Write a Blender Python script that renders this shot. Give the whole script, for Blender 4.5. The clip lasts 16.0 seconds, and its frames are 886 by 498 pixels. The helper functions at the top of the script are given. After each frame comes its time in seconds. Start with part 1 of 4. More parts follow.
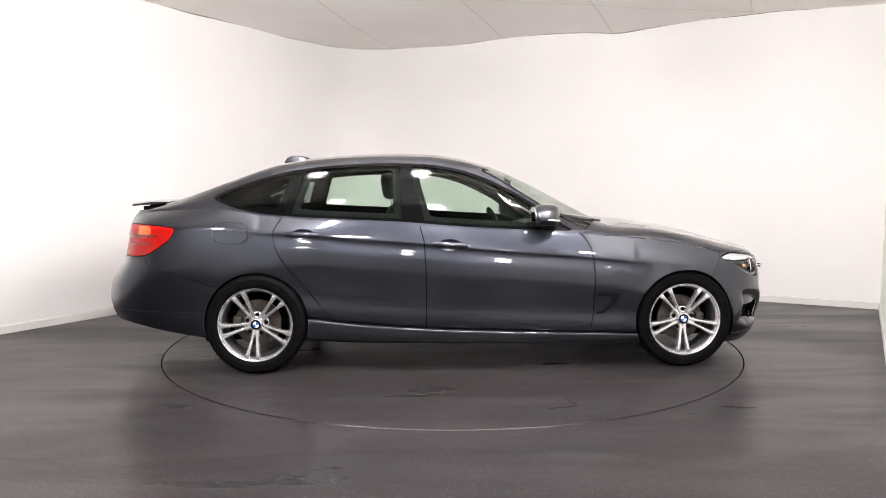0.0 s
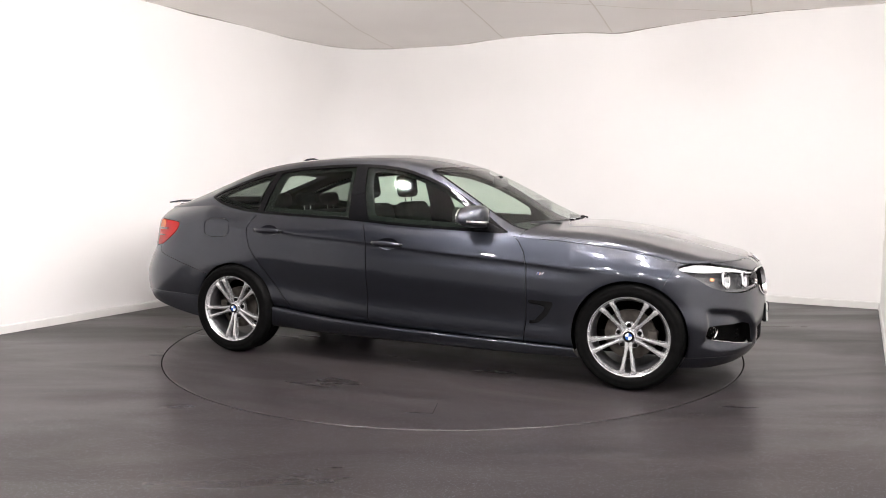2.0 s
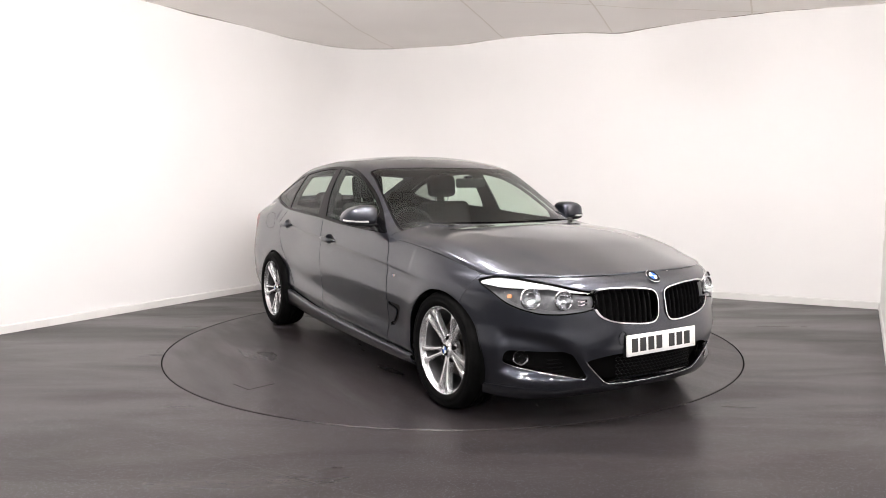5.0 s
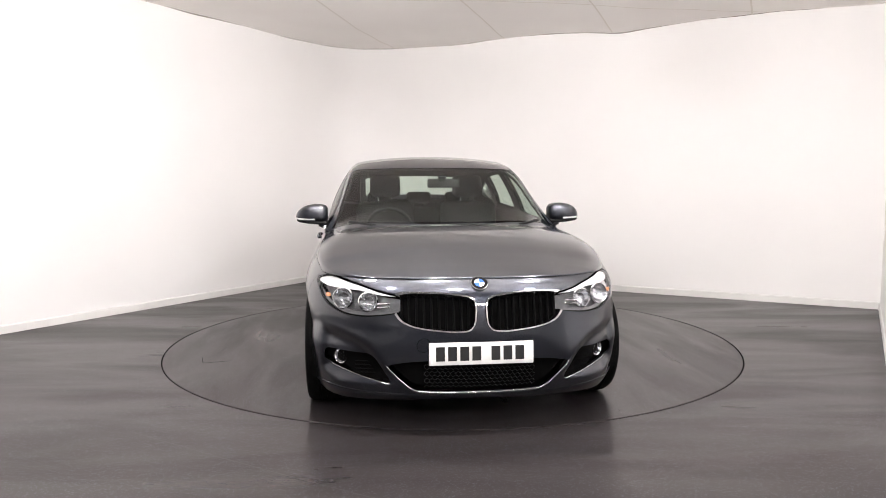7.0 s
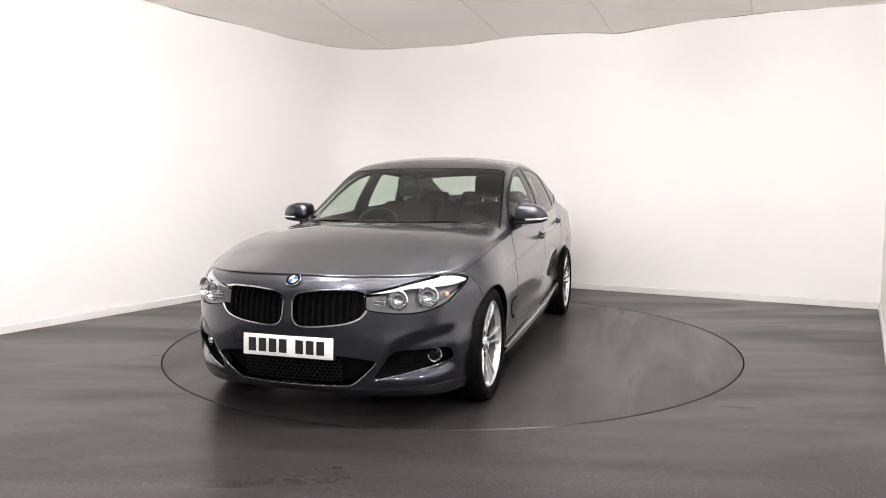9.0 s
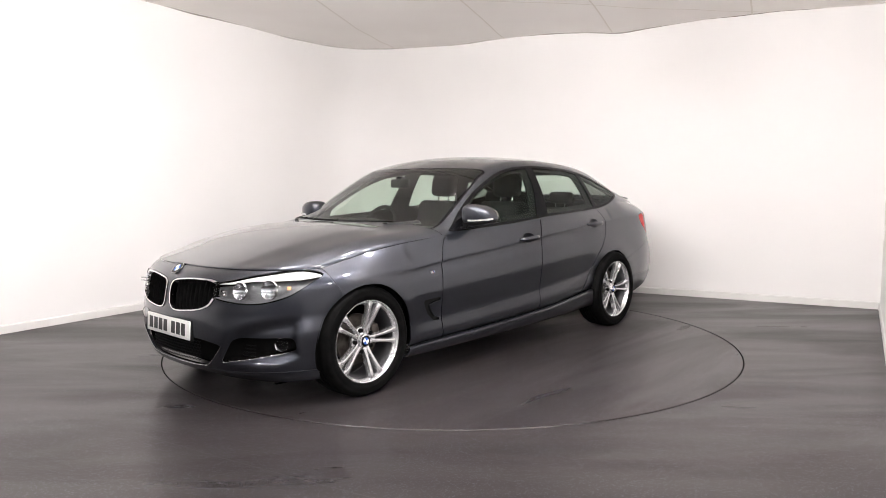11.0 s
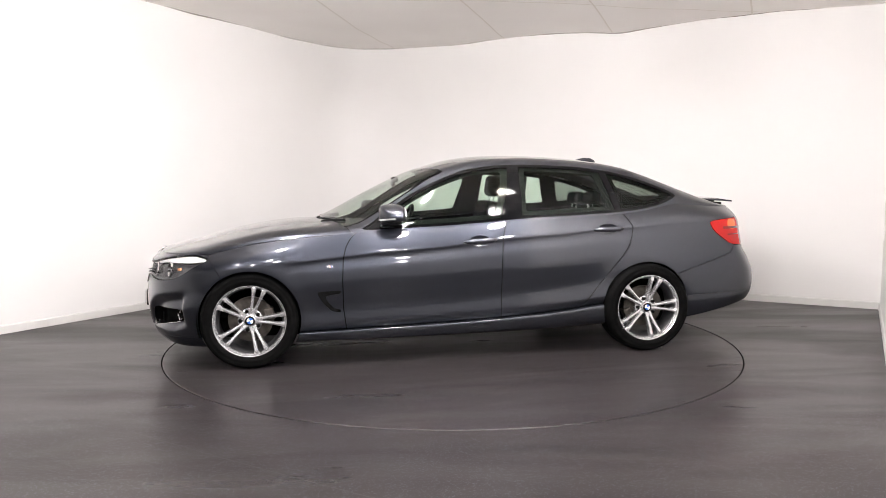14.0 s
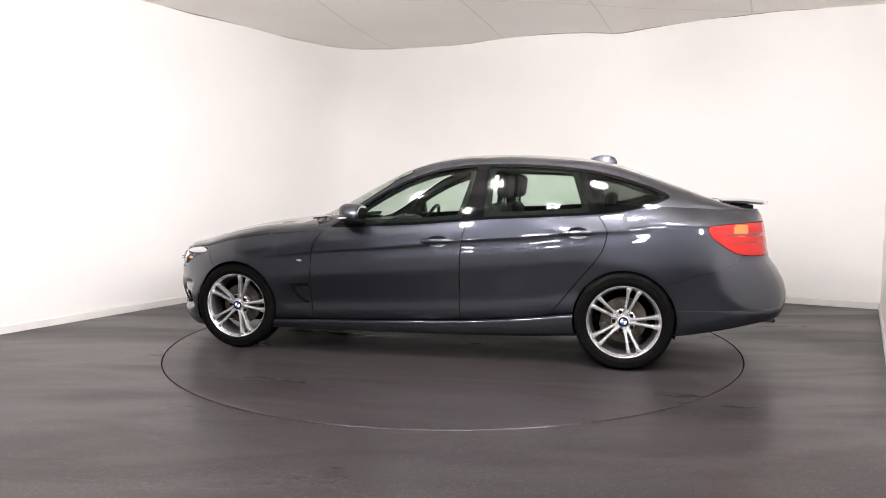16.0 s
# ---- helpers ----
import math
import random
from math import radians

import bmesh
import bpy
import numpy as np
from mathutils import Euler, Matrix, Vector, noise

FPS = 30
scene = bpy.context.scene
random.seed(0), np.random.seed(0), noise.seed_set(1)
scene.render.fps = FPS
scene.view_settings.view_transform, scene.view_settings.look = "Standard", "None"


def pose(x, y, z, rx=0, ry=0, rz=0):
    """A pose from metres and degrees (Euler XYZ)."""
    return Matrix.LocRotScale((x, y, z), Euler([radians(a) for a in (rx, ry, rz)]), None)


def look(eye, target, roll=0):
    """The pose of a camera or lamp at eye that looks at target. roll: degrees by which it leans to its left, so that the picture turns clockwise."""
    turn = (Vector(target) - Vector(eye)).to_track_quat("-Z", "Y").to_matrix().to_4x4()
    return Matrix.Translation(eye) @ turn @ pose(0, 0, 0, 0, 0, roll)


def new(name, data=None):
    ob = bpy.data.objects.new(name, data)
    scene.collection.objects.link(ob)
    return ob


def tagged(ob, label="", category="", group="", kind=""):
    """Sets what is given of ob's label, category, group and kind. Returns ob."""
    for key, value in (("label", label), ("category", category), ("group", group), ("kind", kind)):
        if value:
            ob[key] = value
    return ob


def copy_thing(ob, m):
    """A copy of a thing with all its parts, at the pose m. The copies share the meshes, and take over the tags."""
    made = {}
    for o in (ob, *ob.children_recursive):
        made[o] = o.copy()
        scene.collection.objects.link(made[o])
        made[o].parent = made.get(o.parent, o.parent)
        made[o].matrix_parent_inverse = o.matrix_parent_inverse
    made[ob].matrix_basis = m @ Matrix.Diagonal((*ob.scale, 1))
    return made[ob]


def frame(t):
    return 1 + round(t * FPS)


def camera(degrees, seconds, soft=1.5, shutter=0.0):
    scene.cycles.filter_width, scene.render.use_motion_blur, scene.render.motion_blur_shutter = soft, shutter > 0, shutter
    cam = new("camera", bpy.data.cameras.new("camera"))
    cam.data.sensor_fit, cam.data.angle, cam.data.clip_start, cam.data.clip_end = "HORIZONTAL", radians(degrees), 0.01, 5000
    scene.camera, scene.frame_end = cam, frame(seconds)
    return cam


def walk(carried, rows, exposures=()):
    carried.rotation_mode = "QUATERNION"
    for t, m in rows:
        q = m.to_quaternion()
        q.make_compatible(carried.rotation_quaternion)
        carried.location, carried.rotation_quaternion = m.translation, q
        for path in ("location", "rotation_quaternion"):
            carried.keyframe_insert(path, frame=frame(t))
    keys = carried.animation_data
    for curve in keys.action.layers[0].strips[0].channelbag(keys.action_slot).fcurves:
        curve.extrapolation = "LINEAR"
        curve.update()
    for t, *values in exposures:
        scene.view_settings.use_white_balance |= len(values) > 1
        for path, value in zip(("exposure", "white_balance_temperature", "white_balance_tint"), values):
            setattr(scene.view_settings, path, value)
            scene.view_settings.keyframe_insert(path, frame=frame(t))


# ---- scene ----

# ---------------------------------------------------------------- camera
cam = camera(64.14, 16.0, soft=0.85)
EYE, AIM = (0.0, -5.767, 1.248), (-0.069, 0.209, 0.722)
walk(cam, [(0.0, look(EYE, AIM, -0.16)), (16.0, look(EYE, AIM, -0.16))])
scene.view_settings.exposure = -0.58

# turn of the table, degrees at each time
TURN = [(0.0, 3.54), (1.0, -8.72), (2.0, -21.00), (3.0, -33.29), (4.0, -45.59), (5.0, -57.90), (6.0, -70.22), (7.0, -82.55), (8.0, -94.88),
        (9.0, -107.21), (10.0, -119.54), (11.0, -131.86), (12.0, -144.18), (13.0, -156.50), (14.0, -168.80), (15.0, -181.09), (16.0, -193.36)]
OX, OY = 0.058, -0.156      # where the car stands on the table

# ---------------------------------------------------------------- world
world = bpy.data.worlds.new("world")
scene.world = world
world.use_nodes = True
world.node_tree.nodes["Background"].inputs[0].default_value = (0.9, 0.95, 1.0, 1)
world.node_tree.nodes["Background"].inputs[1].default_value = 0.02
LAMP = 355.0


# ---------------------------------------------------------------- materials
def material(name, color, rough=0.5, metal=0.0, coat=0.0, spec=0.5, emit=0.0):
    m = bpy.data.materials.new(name)
    m.use_nodes = True
    b = m.node_tree.nodes["Principled BSDF"]
    b.inputs["Base Color"].default_value = (*color, 1)
    b.inputs["Roughness"].default_value = rough
    b.inputs["Metallic"].default_value = metal
    b.inputs["Coat Weight"].default_value = coat
    b.inputs["Coat Roughness"].default_value = 0.03
    b.inputs["Specular IOR Level"].default_value = spec
    if emit:
        b.inputs["Emission Color"].default_value = (*color, 1)
        b.inputs["Emission Strength"].default_value = emit
    return m


def node(m, kind, **values):
    n = m.node_tree.nodes.new(kind)
    for key, value in values.items():
        n.inputs[key].default_value = value
    return n


def noisy(m, scale, low, high, detail=6.0, stretch=None, bump=0.0, rough=None, base=None, space="Object"):
    """Two-colour variation at a real scale, with an optional fine relief and a spread of roughness."""
    t, b = m.node_tree, m.node_tree.nodes["Principled BSDF"]
    co = t.nodes.new("ShaderNodeTexCoord")
    mp = t.nodes.new("ShaderNodeMapping")
    if stretch:
        mp.inputs["Scale"].default_value = stretch
    t.links.new(co.outputs[space], mp.inputs[0])
    n = node(m, "ShaderNodeTexNoise", Scale=scale, Detail=detail)
    t.links.new(mp.outputs[0], n.inputs["Vector"])
    r = t.nodes.new("ShaderNodeValToRGB")
    r.color_ramp.elements[0].position, r.color_ramp.elements[1].position = 0.35, 0.65
    r.color_ramp.elements[0].color, r.color_ramp.elements[1].color = (*low, 1), (*high, 1)
    t.links.new(n.outputs["Fac"], r.inputs[0])
    t.links.new(r.outputs[0], b.inputs["Base Color"])
    if rough:
        q = node(m, "ShaderNodeMapRange", **{"To Min": rough[0], "To Max": rough[1], "From Min": 0.3, "From Max": 0.7})
        t.links.new(n.outputs["Fac"], q.inputs[0])
        t.links.new(q.outputs[0], b.inputs["Roughness"])
    if bump:
        p = node(m, "ShaderNodeBump", Strength=bump, Distance=0.004)
        f = node(m, "ShaderNodeTexNoise", Scale=scale * 9, Detail=3.0)
        t.links.new(mp.outputs[0], f.inputs["Vector"])
        t.links.new(f.outputs["Fac"], p.inputs["Height"])
        t.links.new(p.outputs[0], b.inputs["Normal"])
    return m


def paint_material():
    """Dark grey metallic paint: flakes under a clear coat."""
    m = material("grey_metallic_paint", (0.03, 0.031, 0.04), 0.31, 0.92, 1.0)
    t, b = m.node_tree, m.node_tree.nodes["Principled BSDF"]
    co = t.nodes.new("ShaderNodeTexCoord")
    v = node(m, "ShaderNodeTexVoronoi", Scale=900.0)
    t.links.new(co.outputs["Object"], v.inputs["Vector"])
    r = t.nodes.new("ShaderNodeValToRGB")
    r.color_ramp.elements[0].color, r.color_ramp.elements[1].color = (0.0175, 0.0193, 0.0258, 1), (0.050, 0.0555, 0.072, 1)
    t.links.new(v.outputs["Color"], r.inputs[0])
    t.links.new(r.outputs[0], b.inputs["Base Color"])
    n = node(m, "ShaderNodeTexNoise", Scale=60.0, Detail=2.0)
    t.links.new(co.outputs["Object"], n.inputs["Vector"])
    p = node(m, "ShaderNodeBump", Strength=0.012, Distance=0.002)
    t.links.new(n.outputs["Fac"], p.inputs["Height"])
    t.links.new(p.outputs[0], b.inputs["Coat Normal"])
    return m


def glass_material(name, tint, rough=0.01, face=0.02):
    """A thin pane: tinted see-through with a clear gloss that grows at grazing angles."""
    m = bpy.data.materials.new(name)
    m.use_nodes = True
    t = m.node_tree
    t.nodes.remove(t.nodes["Principled BSDF"])
    a = t.nodes.new("ShaderNodeBsdfTransparent")
    a.inputs[0].default_value = (*tint, 1)
    g = t.nodes.new("ShaderNodeBsdfGlossy")
    g.inputs["Roughness"].default_value = rough
    f = t.nodes.new("ShaderNodeLayerWeight")
    e = t.nodes.new("ShaderNodeMath")
    e.operation = "POWER"
    e.inputs[1].default_value = 5.0
    t.links.new(f.outputs["Facing"], e.inputs[0])
    q = node(m, "ShaderNodeMapRange", **{"To Min": face, "To Max": 0.9})
    t.links.new(e.outputs[0], q.inputs[0])
    x = t.nodes.new("ShaderNodeMixShader")
    t.links.new(q.outputs[0], x.inputs[0])
    t.links.new(a.outputs[0], x.inputs[1])
    t.links.new(g.outputs[0], x.inputs[2])
    t.links.new(x.outputs[0], t.nodes["Material Output"].inputs[0])
    return m


def floor_material():
    """Dark speckled vinyl with a worn sheen and long mop streaks."""
    m = material("dark_speckled_vinyl", (0.05, 0.048, 0.048), 0.28, spec=0.24)
    t, b = m.node_tree, m.node_tree.nodes["Principled BSDF"]
    co = t.nodes.new("ShaderNodeTexCoord")
    big = node(m, "ShaderNodeTexNoise", Scale=1.3, Detail=6.0, Roughness=0.55, Distortion=0.25)
    mp = t.nodes.new("ShaderNodeMapping")
    mp.inputs["Rotation"].default_value = (0, 0, 0.12)
    mp.inputs["Scale"].default_value = (0.35, 2.6, 1)
    t.links.new(co.outputs["Object"], mp.inputs[0])
    t.links.new(mp.outputs[0], big.inputs["Vector"])
    r = t.nodes.new("ShaderNodeValToRGB")
    r.color_ramp.elements[0].position, r.color_ramp.elements[1].position = 0.3, 0.7
    r.color_ramp.elements[0].color, r.color_ramp.elements[1].color = (0.0150, 0.0122, 0.0117, 1), (0.0255, 0.0206, 0.0198, 1)
    t.links.new(big.outputs["Fac"], r.inputs[0])
    smear = node(m, "ShaderNodeTexNoise", Scale=1.0, Detail=5.0, Roughness=0.5, Distortion=0.8)
    turned = t.nodes.new("ShaderNodeMapping")
    turned.inputs["Rotation"].default_value = (0, 0, -0.22)
    turned.inputs["Scale"].default_value = (0.55, 2.0, 1)
    t.links.new(co.outputs["Object"], turned.inputs[0])
    t.links.new(turned.outputs[0], smear.inputs["Vector"])
    chips = node(m, "ShaderNodeTexVoronoi", Scale=250.0)
    t.links.new(co.outputs["Object"], chips.inputs["Vector"])
    c = t.nodes.new("ShaderNodeValToRGB")
    c.color_ramp.interpolation = "CONSTANT"
    c.color_ramp.elements[0].color, c.color_ramp.elements[1].color = (0, 0, 0, 1), (1, 1, 1, 1)
    c.color_ramp.elements[1].position = 0.90
    sep = t.nodes.new("ShaderNodeSeparateColor")
    t.links.new(chips.outputs["Color"], sep.inputs[0])
    t.links.new(sep.outputs[0], c.inputs[0])
    x = t.nodes.new("ShaderNodeMix")
    x.data_type = "RGBA"
    t.links.new(c.outputs[0], x.inputs[0])
    t.links.new(r.outputs[0], x.inputs[6])
    x.inputs[7].default_value = (0.080, 0.081, 0.099, 1)
    t.links.new(x.outputs[2], b.inputs["Base Color"])
    q = node(m, "ShaderNodeMapRange", **{"From Min": 0.3, "From Max": 0.7, "To Min": 0.27, "To Max": 0.38})
    t.links.new(big.outputs["Fac"], q.inputs[0])
    worn = node(m, "ShaderNodeMapRange", **{"From Min": 0.42, "From Max": 0.62, "To Min": -0.025, "To Max": 0.05})
    t.links.new(smear.outputs["Fac"], worn.inputs[0])
    add = t.nodes.new("ShaderNodeMath")
    t.links.new(q.outputs[0], add.inputs[0])
    t.links.new(worn.outputs[0], add.inputs[1])
    t.links.new(add.outputs[0], b.inputs["Roughness"])
    haze = node(m, "ShaderNodeMapRange", **{"From Min": 0.40, "From Max": 0.64, "To Min": 0.29, "To Max": 0.18})
    t.links.new(smear.outputs["Fac"], haze.inputs[0])
    t.links.new(haze.outputs[0], b.inputs["Specular IOR Level"])
    p = node(m, "ShaderNodeBump", Strength=0.05, Distance=0.002)
    fine = node(m, "ShaderNodeTexNoise", Scale=120.0, Detail=2.0)
    t.links.new(co.outputs["Object"], fine.inputs["Vector"])
    t.links.new(fine.outputs["Fac"], p.inputs["Height"])
    t.links.new(p.outputs[0], b.inputs["Normal"])
    return m


PAINT = paint_material()
FLOOR = floor_material()
WALL = noisy(material("white_wall_paint", (0.89, 0.875, 0.865), 0.6), 0.9, (0.875, 0.86, 0.85), (0.90, 0.885, 0.875), bump=0.05)
# for the added, unseen walls: grey sets how bright the car's reflections get
UNSEEN_WALL = noisy(material("unseen_wall_grey", (0.2, 0.2, 0.2), 0.7), 0.9, (0.44, 0.435, 0.43), (0.50, 0.495, 0.49), bump=0.05)
FABRIC = noisy(material("off_white_ceiling_fabric", (0.7, 0.66, 0.61), 0.85), 0.7, (0.91, 0.87, 0.835), (0.95, 0.915, 0.88), bump=0.12)
# dark stand-in for the unseen ceiling, added to darken reflections in the side glass
UNSEEN_CEILING = noisy(material("unseen_dark_ceiling", (0.06, 0.06, 0.06), 0.9), 2.0, (0.05, 0.05, 0.05), (0.07, 0.07, 0.07))
SEAM = material("ceiling_seam", (0.80, 0.75, 0.69), 0.8)
HEM = noisy(material("brown_hem", (0.12, 0.10, 0.085), 0.9), 9.0, (0.07, 0.06, 0.05), (0.30, 0.26, 0.22))
SKIRT = noisy(material("white_gloss_skirting", (0.78, 0.77, 0.75), 0.35), 3.0, (0.74, 0.73, 0.71), (0.80, 0.79, 0.77))
GAP = material("dark_gap", (0.003, 0.003, 0.003), 0.8, spec=0.05)
BLACK = noisy(material("black_plastic", (0.006, 0.006, 0.006), 0.5, spec=0.12), 40.0, (0.004, 0.004, 0.0045), (0.008, 0.008, 0.0085))
GLOSS_BLACK = material("gloss_black_trim", (0.003, 0.003, 0.0035), 0.05, 0.0, 0.0, 0.10)
RUBBER = noisy(material("tyre_rubber", (0.008, 0.008, 0.008), 0.55, spec=0.02), 25.0, (0.003, 0.003, 0.003), (0.005, 0.005, 0.005), rough=(0.42, 0.6))
ALLOY = noisy(material("silver_alloy", (0.6, 0.6, 0.6), 0.26, 0.8, 0.4), 30.0, (0.57, 0.57, 0.58), (0.66, 0.66, 0.67))
BARREL = material("dark_wheel_barrel", (0.055, 0.055, 0.058), 0.5, 0.6)
CHROME = material("chrome", (0.74, 0.74, 0.75), 0.10, 1.0)
SATIN = material("satin_silver", (0.72, 0.72, 0.73), 0.25, 0.9)
STEEL = noisy(material("brake_steel", (0.1, 0.08, 0.06), 0.5, 0.8), 18.0, (0.035, 0.03, 0.026), (0.09, 0.08, 0.07))
CLOTH = noisy(material("dark_seat_cloth", (0.01, 0.01, 0.01), 0.85, spec=0.15), 60.0, (0.007, 0.007, 0.0075), (0.013, 0.013, 0.0135), bump=0.2)
TRIM = noisy(material("dark_cabin_trim", (0.008, 0.008, 0.008), 0.8, spec=0.08), 50.0, (0.006, 0.006, 0.006), (0.011, 0.011, 0.011))
LINER = noisy(material("grey_headliner", (0.06, 0.06, 0.06), 0.9, spec=0.1), 50.0, (0.030, 0.030, 0.030), (0.045, 0.045, 0.044))
GLASS = glass_material("tinted_window_glass", (0.74, 0.85, 0.77))
QUARTER = glass_material("dark_quarter_glass", (0.30, 0.34, 0.31))
SCREEN = glass_material("windscreen_glass", (0.80, 0.88, 0.82), face=0.06)
REARGLASS = glass_material("rear_window_glass", (0.78, 0.86, 0.80))
LENS = glass_material("clear_lamp_lens", (0.92, 0.93, 0.94))
LAMPSHELL = noisy(material("lamp_housing", (0.7, 0.7, 0.71), 0.3, 0.1), 30.0, (0.10, 0.10, 0.103), (0.15, 0.15, 0.153))
BROW = material("white_light_guide", (0.66, 0.66, 0.66), 0.3, spec=0.4)
LAMPTRIM = material("grey_lamp_trim", (0.16, 0.16, 0.165), 0.3, 0.3)
REFLECTOR = material("lamp_reflector", (0.80, 0.80, 0.81), 0.14, 1.0)
WHITE = material("white_plastic", (0.82, 0.82, 0.80), 0.3)
AMBER = material("amber_lens", (0.72, 0.34, 0.18), 0.15, 0.0, 0.6)
RED = material("red_tail_lens", (0.40, 0.004, 0.0025), 0.22, 0.0, 0.25, 0.25)
DARKRED = material("dark_red_lens", (0.16, 0.005, 0.003), 0.25, 0.0, 0.8)
ORANGE = material("orange_tail_lens", (0.70, 0.13, 0.02), 0.16, 0.0, 0.8)
BLUE = material("blue_enamel", (0.02, 0.09, 0.36), 0.3, spec=0.2)
PLATE = material("white_plate", (0.80, 0.80, 0.78), 0.35)
INK = material("black_ink", (0.012, 0.012, 0.012), 0.4)
MIRROR = material("mirror_glass", (0.85, 0.87, 0.88), 0.02, 1.0)
DIFFUSER = material("lamp_diffuser", (1.0, 0.95, 0.94), 0.5, emit=LAMP)


# ---------------------------------------------------------------- helpers
def flat(name, verts, faces, mat, parent=None, label="", smooth=False):
    me = bpy.data.meshes.new(name)
    me.from_pydata([tuple(v) for v in verts], [], faces)
    me.materials.append(mat)
    if smooth:
        me.shade_smooth()
    ob = new(name, me)
    if parent:
        ob.parent = parent
    return tagged(ob, label)


def part(name, bm, mat, parent=None, label="", angle=40):
    me = bpy.data.meshes.new(name)
    bmesh.ops.recalc_face_normals(bm, faces=bm.faces)
    bm.to_mesh(me)
    bm.free()
    me.materials.append(mat)
    me.shade_smooth()
    me.set_sharp_from_angle(angle=radians(angle))
    ob = new(name, me)
    if parent:
        ob.parent = parent
    return tagged(ob, label)


def box(x0, x1, y0, y1, z0, z1, bevel=0.0, m=None, bm=None, segments=2):
    own = bmesh.new()
    bmesh.ops.create_cube(own, size=1.0)
    for v in own.verts:
        v.co = Vector((x0 + (v.co.x + .5) * (x1 - x0), y0 + (v.co.y + .5) * (y1 - y0), z0 + (v.co.z + .5) * (z1 - z0)))
    if bevel:
        bmesh.ops.bevel(own, geom=own.edges[:], offset=bevel, segments=segments, profile=0.5, affect="EDGES")
    if m:
        own.transform(m)
    if bm is None:
        return own
    me = bpy.data.meshes.new("piece")
    own.to_mesh(me)
    own.free()
    bm.from_mesh(me)
    bpy.data.meshes.remove(me)
    return bm


def lathe(profile, n=48, close=False):
    """Turns (radius, along) round the y axis."""
    bm = bmesh.new()
    rings = []
    for k in range(n):
        a = 2 * math.pi * k / n
        rings.append([bm.verts.new((r * math.cos(a), y, r * math.sin(a))) for r, y in profile])
    for k in range(n):
        p, q = rings[k], rings[(k + 1) % n]
        for i in range(len(profile) - (0 if close else 1)):
            j = (i + 1) % len(profile)
            bm.faces.new((p[i], p[j], q[j], q[i]))
    return bm


def disc(bm, r, y, n=32, depth=0.0, m=None):
    out = bmesh.ops.create_cone(bm, cap_ends=True, segments=n, radius1=r, radius2=r, depth=max(depth, 1e-4),
                                matrix=(m or Matrix()) @ pose(0, y, 0, 90))
    return out


def tube(points, radius, n=8, closed=False):
    bm = bmesh.new()
    pts = [Vector(p) for p in points]
    rings = []
    count = len(pts)
    for i, p in enumerate(pts):
        a = pts[(i - 1) % count] if closed or i else p
        b = pts[(i + 1) % count] if closed or i < count - 1 else p
        q = (b - a).to_track_quat("Z", "Y")
        rings.append([bm.verts.new(p + q @ Vector((radius * math.cos(2 * math.pi * k / n), radius * math.sin(2 * math.pi * k / n), 0))) for k in range(n)])
    for i in range(count if closed else count - 1):
        u, v = rings[i], rings[(i + 1) % count]
        for k in range(n):
            bm.faces.new((u[k], u[(k + 1) % n], v[(k + 1) % n], v[k]))
    if not closed:
        bm.faces.new(rings[0][::-1])
        bm.faces.new(rings[-1])
    return bm


def spline(xs, ys):
    """A smooth curve through points, without overshoot."""
    xs, ys = np.array(xs, float), np.array(ys, float)
    h, d = np.diff(xs), np.diff(ys) / np.diff(xs)
    m = np.zeros_like(xs)
    for i in range(1, len(xs) - 1):
        if d[i - 1] * d[i] > 0:
            w1, w2 = 2 * h[i] + h[i - 1], h[i] + 2 * h[i - 1]
            m[i] = (w1 + w2) / (w1 / d[i - 1] + w2 / d[i])
    m[0], m[-1] = d[0], d[-1]

    def at(x):
        x = np.clip(np.asarray(x, float), xs[0], xs[-1])
        i = np.clip(np.searchsorted(xs, x) - 1, 0, len(xs) - 2)
        t = (x - xs[i]) / h[i]
        return ((2 * t**3 - 3 * t**2 + 1) * ys[i] + (t**3 - 2 * t**2 + t) * h[i] * m[i]
                + (-2 * t**3 + 3 * t**2) * ys[i + 1] + (t**3 - t**2) * h[i] * m[i + 1])
    return at


def rounded(poly, times=2, closed=True):
    """Corner cutting."""
    p = np.array(poly, float)
    for _ in range(times):
        q = np.roll(p, -1, 0)
        p = np.stack([p * .8 + q * .2, p * .2 + q * .8], 1).reshape(-1, 2)
    return p


def inside(px, pz, poly):
    """Distance to an outline, negative within."""
    P = np.stack([px, pz], -1)
    poly = np.asarray(poly, float)
    best, sign = np.full(len(P), 1e9), np.ones(len(P))
    for a, b in zip(poly, np.roll(poly, -1, 0)):
        e, w = b - a, P - a
        k = np.clip((w @ e) / (e @ e), 0, 1)
        best = np.minimum(best, np.sum((w - k[:, None] * e)**2, -1))
        c1, c2, c3 = P[:, 1] >= a[1], P[:, 1] < b[1], e[0] * w[:, 1] > e[1] * w[:, 0]
        sign = np.where((c1 & c2 & c3) | (~c1 & ~c2 & ~c3), -sign, sign)
    return sign * np.sqrt(best)


# a skin is (points, normals, polygons)
def compact(V, N, F):
    used = np.zeros(len(V), bool)
    for f in F:
        used[f] = True
    at = np.cumsum(used) - 1
    return V[used], N[used], [[int(at[i]) for i in f] for f in F]


